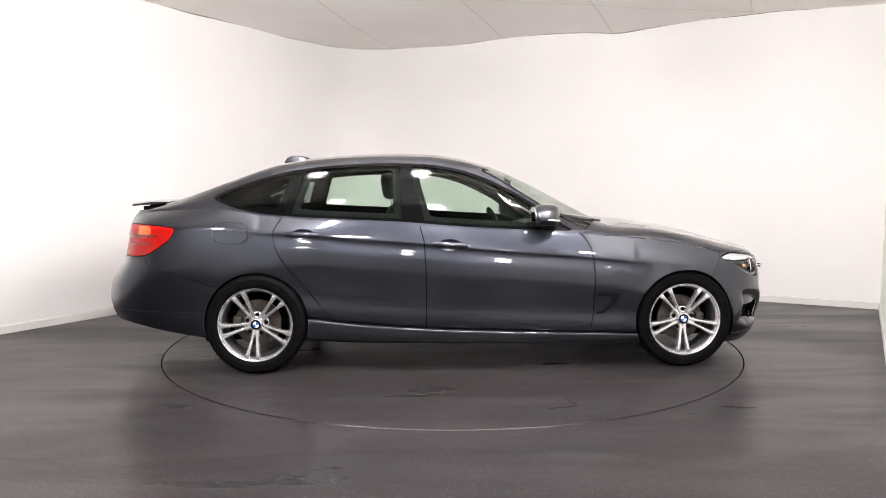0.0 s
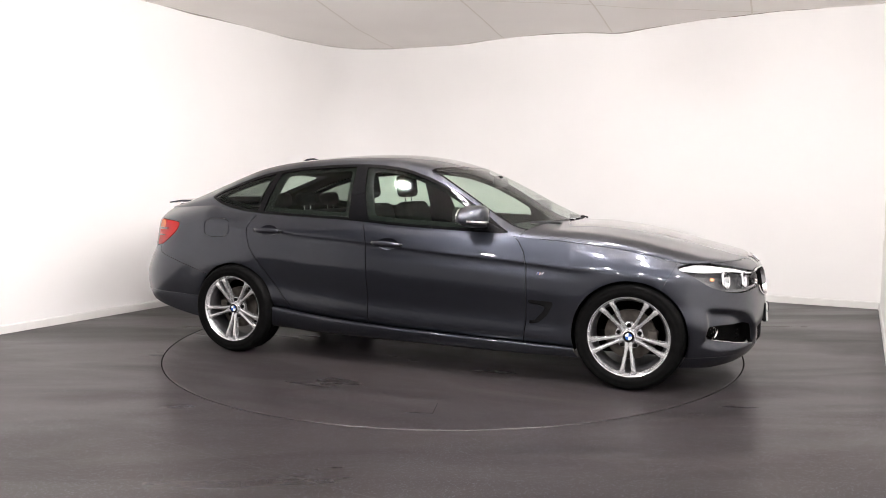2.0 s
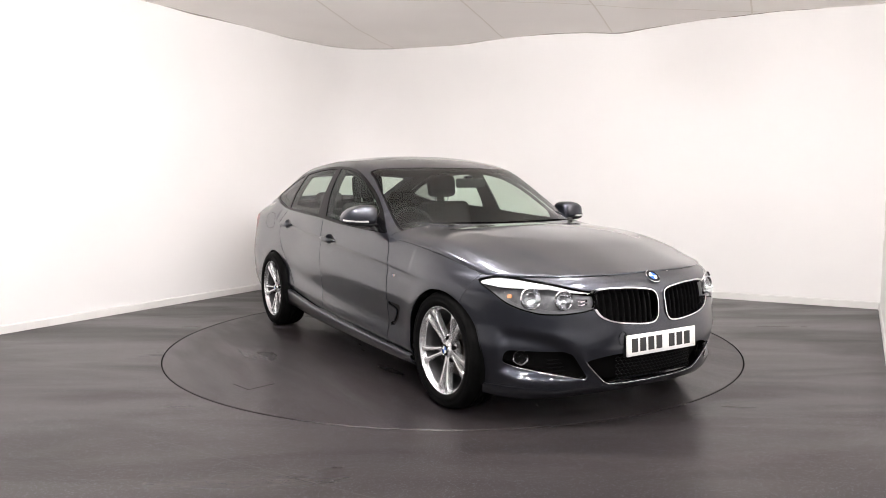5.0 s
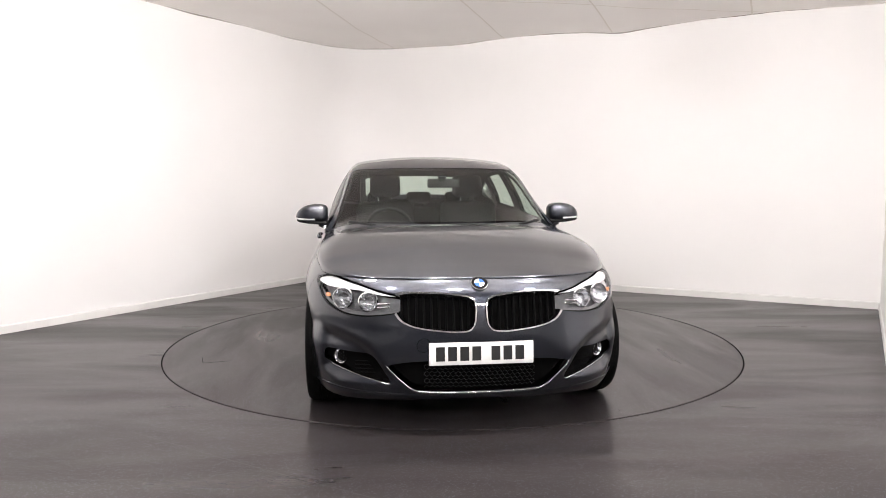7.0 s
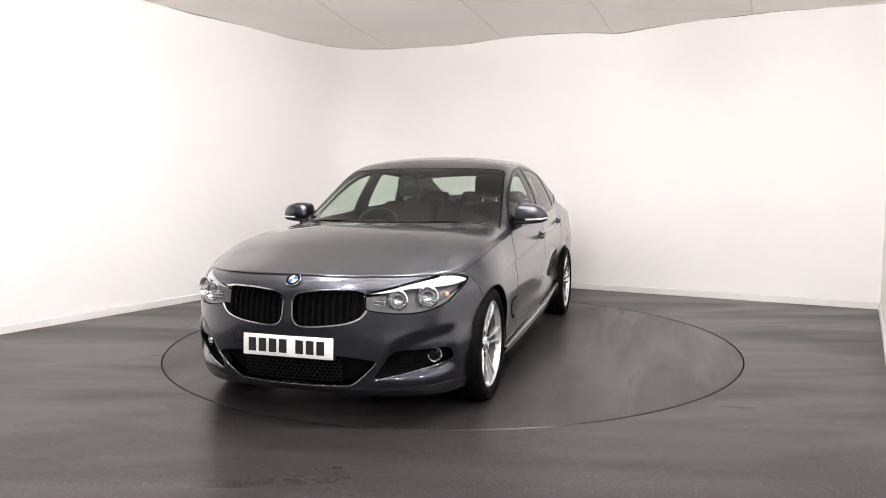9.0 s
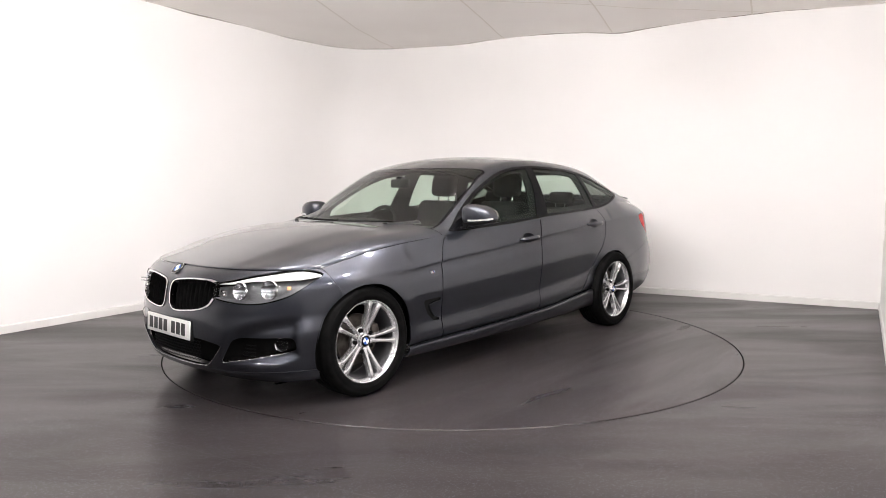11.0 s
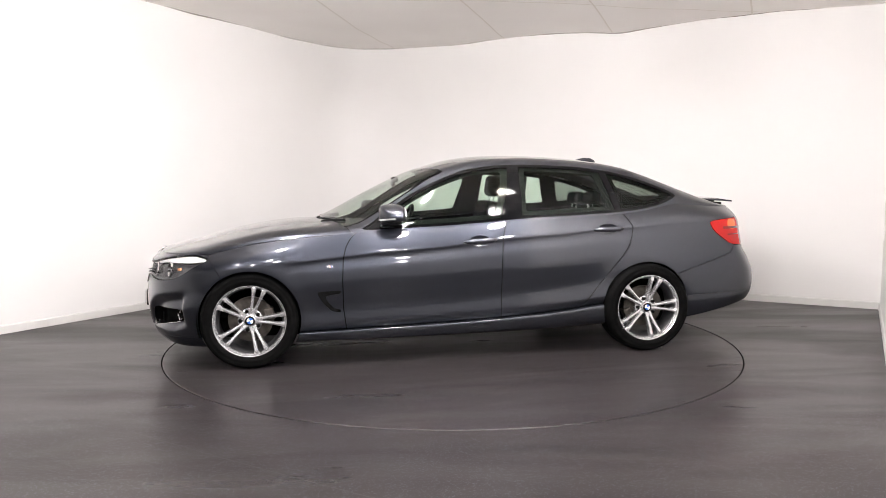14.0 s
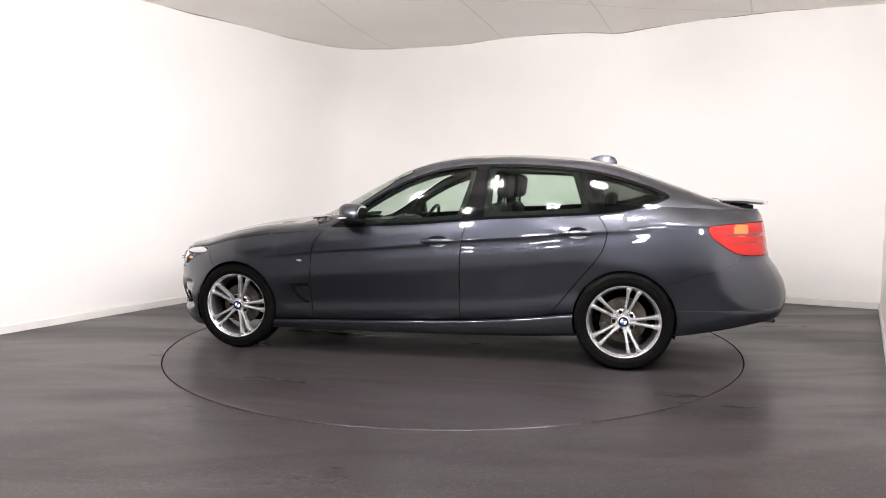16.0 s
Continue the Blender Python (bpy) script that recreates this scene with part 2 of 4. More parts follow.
def split(skin, value):
    """Cuts a skin along value = 0: (the part below nought, the rest)."""
    V, N, F = skin
    f = value
    low = f < 0
    V2, N2, cut = [], [], {}
    ins, outs = [], []

    def crossing(i, j):
        key = (i, j) if i < j else (j, i)
        if key not in cut:
            k = f[i] / (f[i] - f[j])
            V2.append(V[i] + k * (V[j] - V[i]))
            n = N[i] + k * (N[j] - N[i])
            N2.append(n / max(np.linalg.norm(n), 1e-9))
            cut[key] = len(V) + len(V2) - 1
        return cut[key]

    for p in F:
        s = [bool(low[i]) for i in p]
        if all(s):
            ins.append(p)
        elif not any(s):
            outs.append(p)
        else:
            a, b = [], []
            for k, i in enumerate(p):
                j = p[(k + 1) % len(p)]
                (a if s[k] else b).append(i)
                if s[k] != s[(k + 1) % len(p)]:
                    c = crossing(i, j)
                    a.append(c)
                    b.append(c)
            if len(a) > 2:
                ins.append(a)
            if len(b) > 2:
                outs.append(b)
    if V2:
        V, N = np.vstack([V, V2]), np.vstack([N, N2])
    return compact(V, N, ins), compact(V, N, outs)


def panel(skin, where, gap=0.002):
    """Takes a panel out of a skin, with a shut line round it."""
    a, rest = split(skin, where(*skin[0].T) + gap)
    _, rest = split(rest, where(*rest[0].T) - gap) if len(rest[0]) else (None, rest)
    return a, rest


def mirrored(skin):
    V, N, F = skin
    flip = np.array([1, -1, 1])
    return V * flip, N * flip, [f[::-1] for f in F]


def joined(a, b):
    n = len(a[0])
    return np.vstack([a[0], b[0]]), np.vstack([a[1], b[1]]), a[2] + [[i + n for i in f] for f in b[2]]


def both(skin):
    """A half and its mirror image, welded along the middle line."""
    V, N, F = joined(skin, mirrored(skin))
    n = len(skin[0])
    same = {i + n: i for i in range(n) if abs(V[i, 1]) < 1e-5}
    return compact(V, N, [[same.get(i, i) for i in f] for f in F])


def largest(skin):
    """The largest connected piece of a skin."""
    V, N, F = skin
    at = list(range(len(V)))

    def find(i):
        while at[i] != i:
            at[i] = at[at[i]]
            i = at[i]
        return i
    for f in F:
        for i in f[1:]:
            at[find(i)] = find(f[0])
    size = {}
    for f in F:
        size[find(f[0])] = size.get(find(f[0]), 0) + 1
    if not size:
        return skin
    best = max(size, key=size.get)
    return compact(V, N, [f for f in F if find(f[0]) == best])


def shifted(skin, d):
    return skin[0] + d * skin[1], skin[1], skin[2]


def sheet(name, skin, mat, parent, label="", thick=0.006):
    """A skin as a mesh with thickness: outer face, inner face and rim."""
    V, N, F = skin
    if not F:
        return None
    verts, normals, faces = [V], [N], list(F)
    n = len(V)
    if thick:
        verts.append(V - thick * N)
        normals.append(-N)
        faces += [[i + n for i in f[::-1]] for f in F]
        edges = set()
        for f in F:
            for i, j in zip(f, f[1:] + f[:1]):
                edges.discard((j, i)) if (j, i) in edges else edges.add((i, j))
        base = 2 * n
        for i, j in sorted(edges):
            e = V[j] - V[i]
            o = np.cross(e, N[i])
            o = o / max(np.linalg.norm(o), 1e-9)
            verts.append(np.array([V[i], V[j], V[j] - thick * N[j], V[i] - thick * N[i]]))
            normals.append(np.array([o] * 4))
            faces.append([base + 3, base + 2, base + 1, base])
            base += 4
    verts, normals = np.vstack(verts), np.vstack(normals)
    me = bpy.data.meshes.new(name)
    me.from_pydata(verts.tolist(), [], faces)
    me.materials.append(mat)
    me.shade_smooth()
    me.normals_split_custom_set_from_vertices(normals.tolist())
    ob = new(name, me)
    ob.parent = parent
    if parent is CAR:
        ob.location = (OX, OY, 0)
    return tagged(ob, label)


def on_car(ob):
    ob.location = Vector(ob.location) + Vector((OX, OY, 0))
    return ob


# ---------------------------------------------------------------- the room
CORNER, FAR = Vector((-1.387, 4.435, 0)), Vector((4.335, 1.352, 0))
ALONG_L, ALONG_R = Vector((-0.5007, -0.8656, 0)), Vector((-0.498, -0.867, 0))
LEFT_END = CORNER + ALONG_L * 13.5
JOG = FAR + ALONG_R * 5.0
OUT = Vector((0.867, -0.498, 0))
JOG_OUT = JOG + OUT * 2.5
RIGHT_END = JOG_OUT + ALONG_R * 8.3


def wall(name, a, b, label, mat, height=3.4, thick=0.15):
    """A wall from a to b; the room lies to the right of the way from a to b."""
    d = (b - a).normalized()
    o = Vector((-d.y, d.x, 0)) * thick
    bm = bmesh.new()
    p = [a, b, b + o, a + o]
    lo = [bm.verts.new(v + Vector((0, 0, -0.05))) for v in p]
    hi = [bm.verts.new(v + Vector((0, 0, height))) for v in p]
    bm.faces.new(lo)
    bm.faces.new(hi[::-1])
    for i in range(4):
        j = (i + 1) % 4
        bm.faces.new((lo[i], lo[j], hi[j], hi[i]))
    return tagged(part(name, bm, mat), label, "wall", kind="structure")


def skirting(name, a, b):
    d = (b - a).normalized()
    o = Vector((d.y, -d.x, 0))
    bm = bmesh.new()
    prof = [(0.0, 0.0), (0.014, 0.0), (0.014, 0.062), (0.010, 0.070), (0.0, 0.074)]
    ends = [[bm.verts.new(e + o * u + Vector((0, 0, z))) for u, z in prof] for e in (a, b)]
    n = len(prof)
    for i in range(n):
        j = (i + 1) % n
        bm.faces.new((ends[0][i], ends[0][j], ends[1][j], ends[1][i]))
    bm.faces.new(ends[0])
    bm.faces.new(ends[1][::-1])
    return tagged(part(name, bm, SKIRT, angle=25), "white painted skirting board along the wall foot", "skirting", kind="structure")


BACK = Vector((0.8803, -0.4743, 0))
COVE = 0.95
SEEN = ("wall_left", "wall_back", "wall_right")
RING = [("wall_left", LEFT_END, CORNER + ALONG_L * COVE), ("wall_back", CORNER + BACK * COVE, FAR), ("wall_right", FAR, JOG),
        ("wall_step", JOG, JOG_OUT), ("wall_side", JOG_OUT, RIGHT_END), ("wall_front", RIGHT_END, LEFT_END)]
for wall_name, wa, wb in RING:
    wall(wall_name, wa, wb, *(("smooth white painted studio wall", WALL) if wall_name in SEEN else ("unseen wall added behind the camera, grey to tone the car's reflections", UNSEEN_WALL)))
skirting("baseboard_left", LEFT_END, CORNER + ALONG_L * COVE)
skirting("baseboard_back", CORNER + BACK * COVE, FAR)
skirting("baseboard_right", FAR, JOG)



def cove_wall():
    """The rounded corner between the two walls."""
    bm = bmesh.new()
    a, b = CORNER + ALONG_L * COVE, CORNER + BACK * COVE
    last = None
    for k in range(25):
        t = k / 24
        p = a * (1 - t)**2 + CORNER * 2 * t * (1 - t) + b * t**2
        o = (CORNER - (a + b) / 2).normalized() * .15
        row = [bm.verts.new(q + Vector((0, 0, z))) for q, z in ((p, -.05), (p, 3.4), (p + o, 3.4), (p + o, -.05))]
        if last:
            for i in range(4):
                bm.faces.new((last[i], row[i], row[(i + 1) % 4], last[(i + 1) % 4]))
        last = row
    return tagged(part("wall_corner", bm, WALL, angle=60), "smooth white wall curving round the corner", "wall", kind="structure")


cove_wall()

# floor with the round pit of the turntable
RADIUS = 2.231


def ring_floor():
    n = 160
    verts, faces = [], []
    inner = [(math.cos(2 * math.pi * k / n) * (RADIUS + .004), math.sin(2 * math.pi * k / n) * (RADIUS + .004)) for k in range(n)]
    for r in (1.0, 1.6, 3.0, 7.0):
        verts += [(x * r, y * r, 0.0) for x, y in inner]
    for q in range(3):
        faces += [(q * n + k, (q + 1) * n + k, (q + 1) * n + (k + 1) % n, q * n + (k + 1) % n) for k in range(n)]
    b = len(verts)
    verts += [(x, y, -0.04) for x, y in inner]
    faces += [(k, (k + 1) % n, b + (k + 1) % n, b + k) for k in range(n)]
    ob = flat("floor", verts, faces, FLOOR)
    ob.data.materials.append(GAP)
    for p in ob.data.polygons[-n:]:
        p.material_index = 1
    return ob


tagged(ring_floor(), "dark speckled vinyl floor, worn and slightly glossy", "floor", kind="structure")
pit = flat("turntable_pit", [(2.4 * math.cos(k * math.pi / 40), 2.4 * math.sin(k * math.pi / 40), -0.045) for k in range(80)], [list(range(80))], GAP)
tagged(pit, "dark pit under the turntable's edge", "pit", kind="structure")

TABLE = tagged(new("turntable"), "round dark vinyl turntable set flush in the floor", "turntable")


def table_top():
    n = 160
    verts = [(0, 0, 0.001)]
    for r in (0.6, 1.2, 1.8, RADIUS - .012):
        verts += [(r * math.cos(2 * math.pi * k / n), r * math.sin(2 * math.pi * k / n), 0.001) for k in range(n)]
    r = RADIUS - .006
    verts += [(r * math.cos(2 * math.pi * k / n), r * math.sin(2 * math.pi * k / n), -0.002) for k in range(n)]
    verts += [(r * math.cos(2 * math.pi * k / n), r * math.sin(2 * math.pi * k / n), -0.04) for k in range(n)]
    faces = [(0, 1 + k, 1 + (k + 1) % n) for k in range(n)]
    for q in range(5):
        faces += [(1 + q * n + k, 1 + (q + 1) * n + k, 1 + (q + 1) * n + (k + 1) % n, 1 + q * n + (k + 1) % n) for k in range(n)]
    ob = flat("disc", verts, faces, FLOOR, TABLE)
    ob.data.materials.append(GAP)
    for p in ob.data.polygons[-n:]:
        p.material_index = 1
    return ob


table_top()


def hatch():
    """The corner of a flush service hatch: two thin joints that have opened a little."""
    bm = bmesh.new()
    turn = pose(0.605, -1.863, 0, 0, 0, 13.8)
    box(-0.180, 0, -.0018, .0018, 0.0005, 0.0022, m=turn, bm=bm)
    box(-.0014, .0014, .0018, 0.190, 0.0005, 0.0020, m=turn, bm=bm)
    return part("hatch_joint", bm, GAP, TABLE, "thin dark joint at the corner of a flush hatch")


hatch()


def floor_line():
    """A pale scuffed seam in the vinyl in front of the table."""
    bm = bmesh.new()
    a, b = Vector((-1.62, -2.27, 0.002)), Vector((0.05, -3.22, 0.002))
    n = 40
    last = None
    for k in range(n + 1):
        p = a.lerp(b, k / n) + Vector((0, -0.02 * math.sin(math.pi * k / n), 0))
        row = (bm.verts.new(p + Vector((0.001, 0.002, 0))), bm.verts.new(p - Vector((0.001, 0.002, 0))))
        if last:
            bm.faces.new((last[0], row[0], row[1], last[1]))
        last = row
    return tagged(part("floor_seam", bm, material("worn_seam", (0.035, 0.033, 0.033), 0.4)), "pale worn seam line in the dark vinyl", "seam", kind="structure")


floor_line()


def fabric_height(x, y):
    """Stretched sheets that sag a little between their fixings."""
    d = Vector((x, y, 0)) - CORNER
    u, v = -d.dot(ALONG_L), d.dot(Vector((0.8803, -0.4743, 0)))
    z = 3.128 - 0.015 * v + .004 * u
    z += 0.016 * math.sin(v * 2.6 + 0.5) * math.exp(-abs(u) / 1.6)
    z -= 0.035 * math.exp(-((v - 3.75) / 0.35)**2 - (u / 0.7)**2)
    z += 0.03 * math.sin(u * 1.3) * math.sin(v * 1.25)
    return z + 0.012 * noise.noise(Vector((x * 2.2, y * 2.2, 0)))


def ceiling():
    bm = bmesh.new()
    nu, nv = 100, 90
    rows = []
    across = Vector((0.8803, -0.4743, 0))
    for i in range(nu + 1):
        u = 0.1 - 14.0 * (i / nu)**1.4
        row = []
        for j in range(nv + 1):
            p = CORNER - ALONG_L * u + across * (-0.1 + 9.6 * j / nv)
            row.append(bm.verts.new((p.x, p.y, fabric_height(p.x, p.y))))
        rows.append(row)
    for i in range(nu):
        for j in range(nv):
            f = bm.faces.new((rows[i][j], rows[i][j + 1], rows[i + 1][j + 1], rows[i + 1][j]))
            # the unseen stretch below y = -3.3 is made dark for the car's reflections
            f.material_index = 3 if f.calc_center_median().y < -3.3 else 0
    for a, b in (((-0.72, 4.2), (-1.9, -1.2)), ((0.7, 3.4), (-1.3, -3.2)), ((1.98, 2.87), (-0.6, -3.2)), ((3.35, 2.3), (1.0, -3.0)), ((4.4, 2.0), (-3.0, 1.05))):
        a, b = Vector((*a, 0)), Vector((*b, 0))
        side = Vector((-(b - a).y, (b - a).x, 0)).normalized() * 0.009
        last = None
        for k in range(61):
            p = a.lerp(b, k / 60)
            z = Vector((0, 0, fabric_height(p.x, p.y) - 0.004))
            row = (bm.verts.new(p + side + z), bm.verts.new(p - side + z))
            if last:
                bm.faces.new((last[0], row[0], row[1], last[1])).material_index = 1
            last = row
    # frayed dark hem where the sheet meets the walls
    ring = [CORNER + ALONG_L * (8 - 7.05 * k / 60) for k in range(61)]
    a, b = CORNER + ALONG_L * COVE, CORNER + BACK * COVE
    ring += [a * (1 - t)**2 + CORNER * 2 * t * (1 - t) + b * t**2 for t in np.linspace(0, 1, 20)[1:-1]]
    ring += [CORNER + BACK * (COVE + (6.49 - COVE) * k / 60) for k in range(61)]
    mid = Vector((0.5, -1.5, 0))
    last = None
    for k, p in enumerate(ring):
        q = p + (mid - p).normalized() * .012
        h = max(.001, .004 + .007 * noise.noise(Vector((q.x * 1.7, q.y * 1.7, 5))) + .003 * noise.noise(Vector((q.x * 14, q.y * 14, 5))))
        z = fabric_height(q.x, q.y)
        row = (bm.verts.new((q.x, q.y, z + .004)), bm.verts.new((q.x, q.y, z - h)))
        if last:
            bm.faces.new((last[0], row[0], row[1], last[1])).material_index = 2
        last = row
    ob = part("ceiling", bm, FABRIC, angle=80)
    ob.data.materials.append(SEAM)
    ob.data.materials.append(HEM)
    ob.data.materials.append(UNSEEN_CEILING)
    return tagged(ob, "off-white stretched fabric ceiling with sewn seams", "ceiling", kind="structure")


ceiling()


def ceiling_light(m):
    """A hanging box lamp: closed white tray, four wires and a deep glowing diffuser below it."""
    ob = tagged(new("ceiling_light"), "white square box lamp hung under the fabric ceiling", "lamp", "ceiling box lamps")
    s, w = 0.09, 0.010
    bm = box(-s, s, -s, s, 0.012, 0.03, .004)
    for a in ((-s, s, -s, -s + w), (-s, s, s - w, s), (-s, -s + w, -s + w, s - w), (s - w, s, -s + w, s - w)):
        box(*a, -0.012, 0.012, bm=bm)
    part("tray", bm, WHITE, ob)
    part("diffuser", box(-s + w, s - w, -s + w, s - w, -0.15, 0.010, .02), DIFFUSER, ob)
    for x in (-.07, .07):
        for y in (-.07, .07):
            part("wire", tube([(x, y, .028), (x, y, .50)], .002, 5), BLACK, ob)
    ob.matrix_basis = m
    return ob


def lights():
    first = None
    for x, y in ((-1.15, -1.4), (-.1, -1.4), (1.0, -1.5), (-1.0, -2.6), (.2, -2.7), (1.3, -2.6), (2.3, -4.3), (-2.3, -4.4), (-.8, -4.8), (.7, -4.8), (-2.8, -7.0), (-1.5, -7.2), (0, -7.2), (1.6, -6.8)):
        m = pose(x, y, fabric_height(x, y) - 0.48, 0, 0, -28.3)
        first = copy_thing(first, m) if first else ceiling_light(m)


lights()

# ---------------------------------------------------------------- the car
CAR = tagged(new("car"), "dark grey metallic five-door hatchback car with silver double-spoke alloy wheels", "car")

# long lines of the body: x forward from mid wheelbase, y to its left, z up
Z_LOW = spline([-2.5, -2.25, -2.0, -1.85, -1.7, -1.0, -.8, 0, .9, 1.1, 1.85, 2.0, 2.15, 2.3], [.37, .345, .287, .255, .235, .202, .190, .176, .168, .170, .155, .15, .165, .195])
Z_SILL = spline([-2.5, -1.5, -1.06, -.82, -.44, -.06, .515, 1.05, 1.6, 2.3], [.44, .40, .365, .335, .303, .283, .263, .247, .225, .214])
Z_CREASE = spline([-2.5, -2.1, -1.57, -1.38, -1.0, -.81, -.43, -.06, .32, .7, 1.04, 1.4, 1.8, 2.3], [.97, .962, .954, .943, .921, .900, .874, .839, .806, .778, .745, .715, .67, .62])
Z_TOP = spline([-2.5, -2.2, -1.9, -1.7, -1.58, -1.39, -1.2, -.82, -.437, -.056, .326, .746, .906, 1.1, 1.29, 1.483, 1.676, 1.832, 2.0, 2.3],
               [1.08, 1.085, 1.10, 1.108, 1.090, 1.056, 1.038, 1.018, 1.000, .966, .946, .930, .915, .900, .880, .856, .818, .786, .782, .785])
W_TOP = spline([-2.5, -2.2, -1.9, -1.58, -1.2, -.82, -.437, -.056, .326, .746, .906, 1.3, 1.68, 1.85, 2.3], [.67, .70, .735, .772, .808, .830, .842, .845, .843, .838, .838, .840, .845, .86, .86])
W_MAX = spline([-2.5, -2.1, -1.8, -1.46, -1.0, -.43, 0, .7, 1.0, 1.46, 1.8, 2.3], [.885, .888, .886, .886, .884, .898, .905, .910, .910, .903, .90, .90])
X_FRONT = spline([.13, .17, .22, .30, .40, .50, .60, .70, .76, .79], [2.15, 2.195, 2.235, 2.262, 2.282, 2.287, 2.28, 2.258, 2.212, 2.160])
X_REAR = spline([.25, .34, .416, .486, .56, .685, .77, .97, 1.05, 1.1], [-2.43, -2.495, -2.53, -2.545, -2.535, -2.475, -2.42, -2.385, -2.372, -2.35])
LOW_PROFILE = spline([0, .12, .4, .8, .93, 1], [-.075, -.035, -.016, -.010, -.011, -.034])
MID_PROFILE = spline([0, .05, .10, .28, .47, .67, .82, .945, .985, 1], [-.046, -.026, -.022, -.028, -.016, -.001, .000, -.0055, -.0035, 0])
MID_SMOOTH = spline([0, .3, .6, 1], [-.034, -.016, -.003, 0])
RAIL_X = [-2.36, -2.2, -2.07, -1.865, -1.66, -1.5, -1.336, -1.12, -.9, -.6, -.3, -.05, .15, .34, .5, .66, .74, .85, 1.0, 1.3, 1.48, 1.675, 1.85, 2.05, 2.25]
Z_RAIL = spline(RAIL_X, [1.085, 1.105, 1.138, 1.207, 1.280, 1.335, 1.383, 1.42, 1.438, 1.452, 1.447, 1.418, 1.362, 1.262, 1.165, 1.065, 1.02, .992, .972, .948, .92, .875, .832, .80, .786])
Y_RAIL = spline(RAIL_X, [.54, .575, .59, .602, .610, .616, .620, .622, .624, .626, .628, .634, .644, .660, .675, .686, .690, .70, .72, .735, .735, .72, .66, .55, .4])
Z_MID = spline([-2.36, -2.2, -2.07, -1.865, -1.66, -1.5, -1.336, -1.12, -.9, -.69, -.477, -.26, -.05, .166, .35, .6, .8, .95, 1.03, 1.2, 1.42, 1.63, 1.84, 2.05, 2.2],
               [1.088, 1.112, 1.150, 1.228, 1.308, 1.372, 1.428, 1.464, 1.485, 1.497, 1.502, 1.496, 1.470, 1.414, 1.344, 1.225, 1.118, 1.036, 1.003, .993, .967, .929, .874, .820, .788])
NOSE, TAIL_X, FRONT_AXLE, REAR_AXLE, ARCH = 1.30, -1.45, 1.49, -1.43, 0.346


def step(x, a, b):
    k = np.clip((x - a) / (b - a), 0, 1)
    return k * k * (3 - 2 * k)


SCOOP = rounded([(.42, .262), (.47, .36), (.53, .455), (.60, .50), (.70, .525), (.79, .535), (.815, .45), (.80, .25)], 1)


def side_point(kind, t, xn, z, part_row, f):
    """One point of the lower body. kind: -1 rear, 0 flank, 1 front."""
    crisp = step(xn, -1.75, -1.1) * (1 - step(xn, .95, 1.35))
    w = W_MAX(xn)
    rear = 1 - step(xn, -1.7, -.9)
    lean = (.020 + .014 * rear) * (1 - step(xn, .9, 1.4))
    if part_row == 0:
        flank = step(xn, -1.5, -1.1) * (1 - step(xn, 1.0, 1.4))
        w = w + LOW_PROFILE(f) * flank + (1 - flank) * (-.028 - .020 * (1 - f)**2)
    elif part_row == 1:
        doors = step(xn, -1.7, -1.15) * (1 - step(xn, 1.0, 1.4))
        c = doors + (crisp - doors) * step(f, .3, .7)
        w = w + MID_PROFILE(f) * c + MID_SMOOTH(f) * (1 - c) - lean * np.clip((f - .42) / .58, 0, 1)**1.6
    else:
        w = w - lean
        w = w + (W_TOP(xn) - w) * (f**1.25 if crisp > .5 else f**(1.25 + .5 * (1 - crisp)))
    for axle in (FRONT_AXLE, REAR_AXLE):
        r = np.hypot(xn - axle, z - .335)
        w = w + .007 * np.exp(-((r - ARCH) / .075)**2) * (z > .2)
    if kind == 0:
        return np.array([xn, w, z])
    if kind > 0:
        full = 2.75 + .6 * (1 - step(z, .40, .54))
        x, y = NOSE + t * (X_FRONT(z) - NOSE), w * max(1 - t**full, 0)**.40
        if t > .3:
            x -= .055 * step(-inside(np.array([y]), np.array([z]), SCOOP)[0], -.004, .06)
        return np.array([x, y, z])
    return np.array([TAIL_X + t * (X_REAR(z) - TAIL_X), w * max(1 - t**5.2, 0)**.26, z])


def columns():
    cols = []
    for r in np.linspace(0, .80, 34):
        cols.append((-1, (1 - r**(1 / .26))**(1 / 5.2)))
    for t in np.linspace((1 - .80**(1 / .26))**(1 / 5.2), 0, 24)[1:-1]:
        cols.append((-1, t))
    cols += [(0, x) for x in np.linspace(TAIL_X, NOSE, 150)]
    for t in np.linspace(0, .66, 26)[1:]:
        cols.append((1, t))
    for r in np.linspace((1 - .66**2.75)**.40, 0, 60)[1:]:
        cols.append((1, (1 - r**(1 / .40))**(1 / 2.75)))
    return cols


def grid_skin(P):
    """A skin from rows and columns of points, normals from its slopes."""
    nc, nr = P.shape[:2]
    V = P.reshape(-1, 3)
    acc = np.zeros_like(V)
    a, b, c, d = P[:-1, :-1], P[1:, :-1], P[1:, 1:], P[:-1, 1:]
    fn = np.cross(d - b, c - a)
    ids = np.arange(nc * nr).reshape(nc, nr)
    for q in (ids[:-1, :-1], ids[1:, :-1], ids[1:, 1:], ids[:-1, 1:]):
        np.add.at(acc, q.ravel(), fn.reshape(-1, 3))
    for k in (0, nc - 1):
        acc[ids[k], 1] = 0
    N = acc / np.maximum(np.linalg.norm(acc, axis=1, keepdims=True), 1e-9)
    F = [[int(ids[i, j + 1]), int(ids[i + 1, j + 1]), int(ids[i + 1, j]), int(ids[i, j])] for i in range(nc - 1) for j in range(nr - 1)]
    return V, N, F


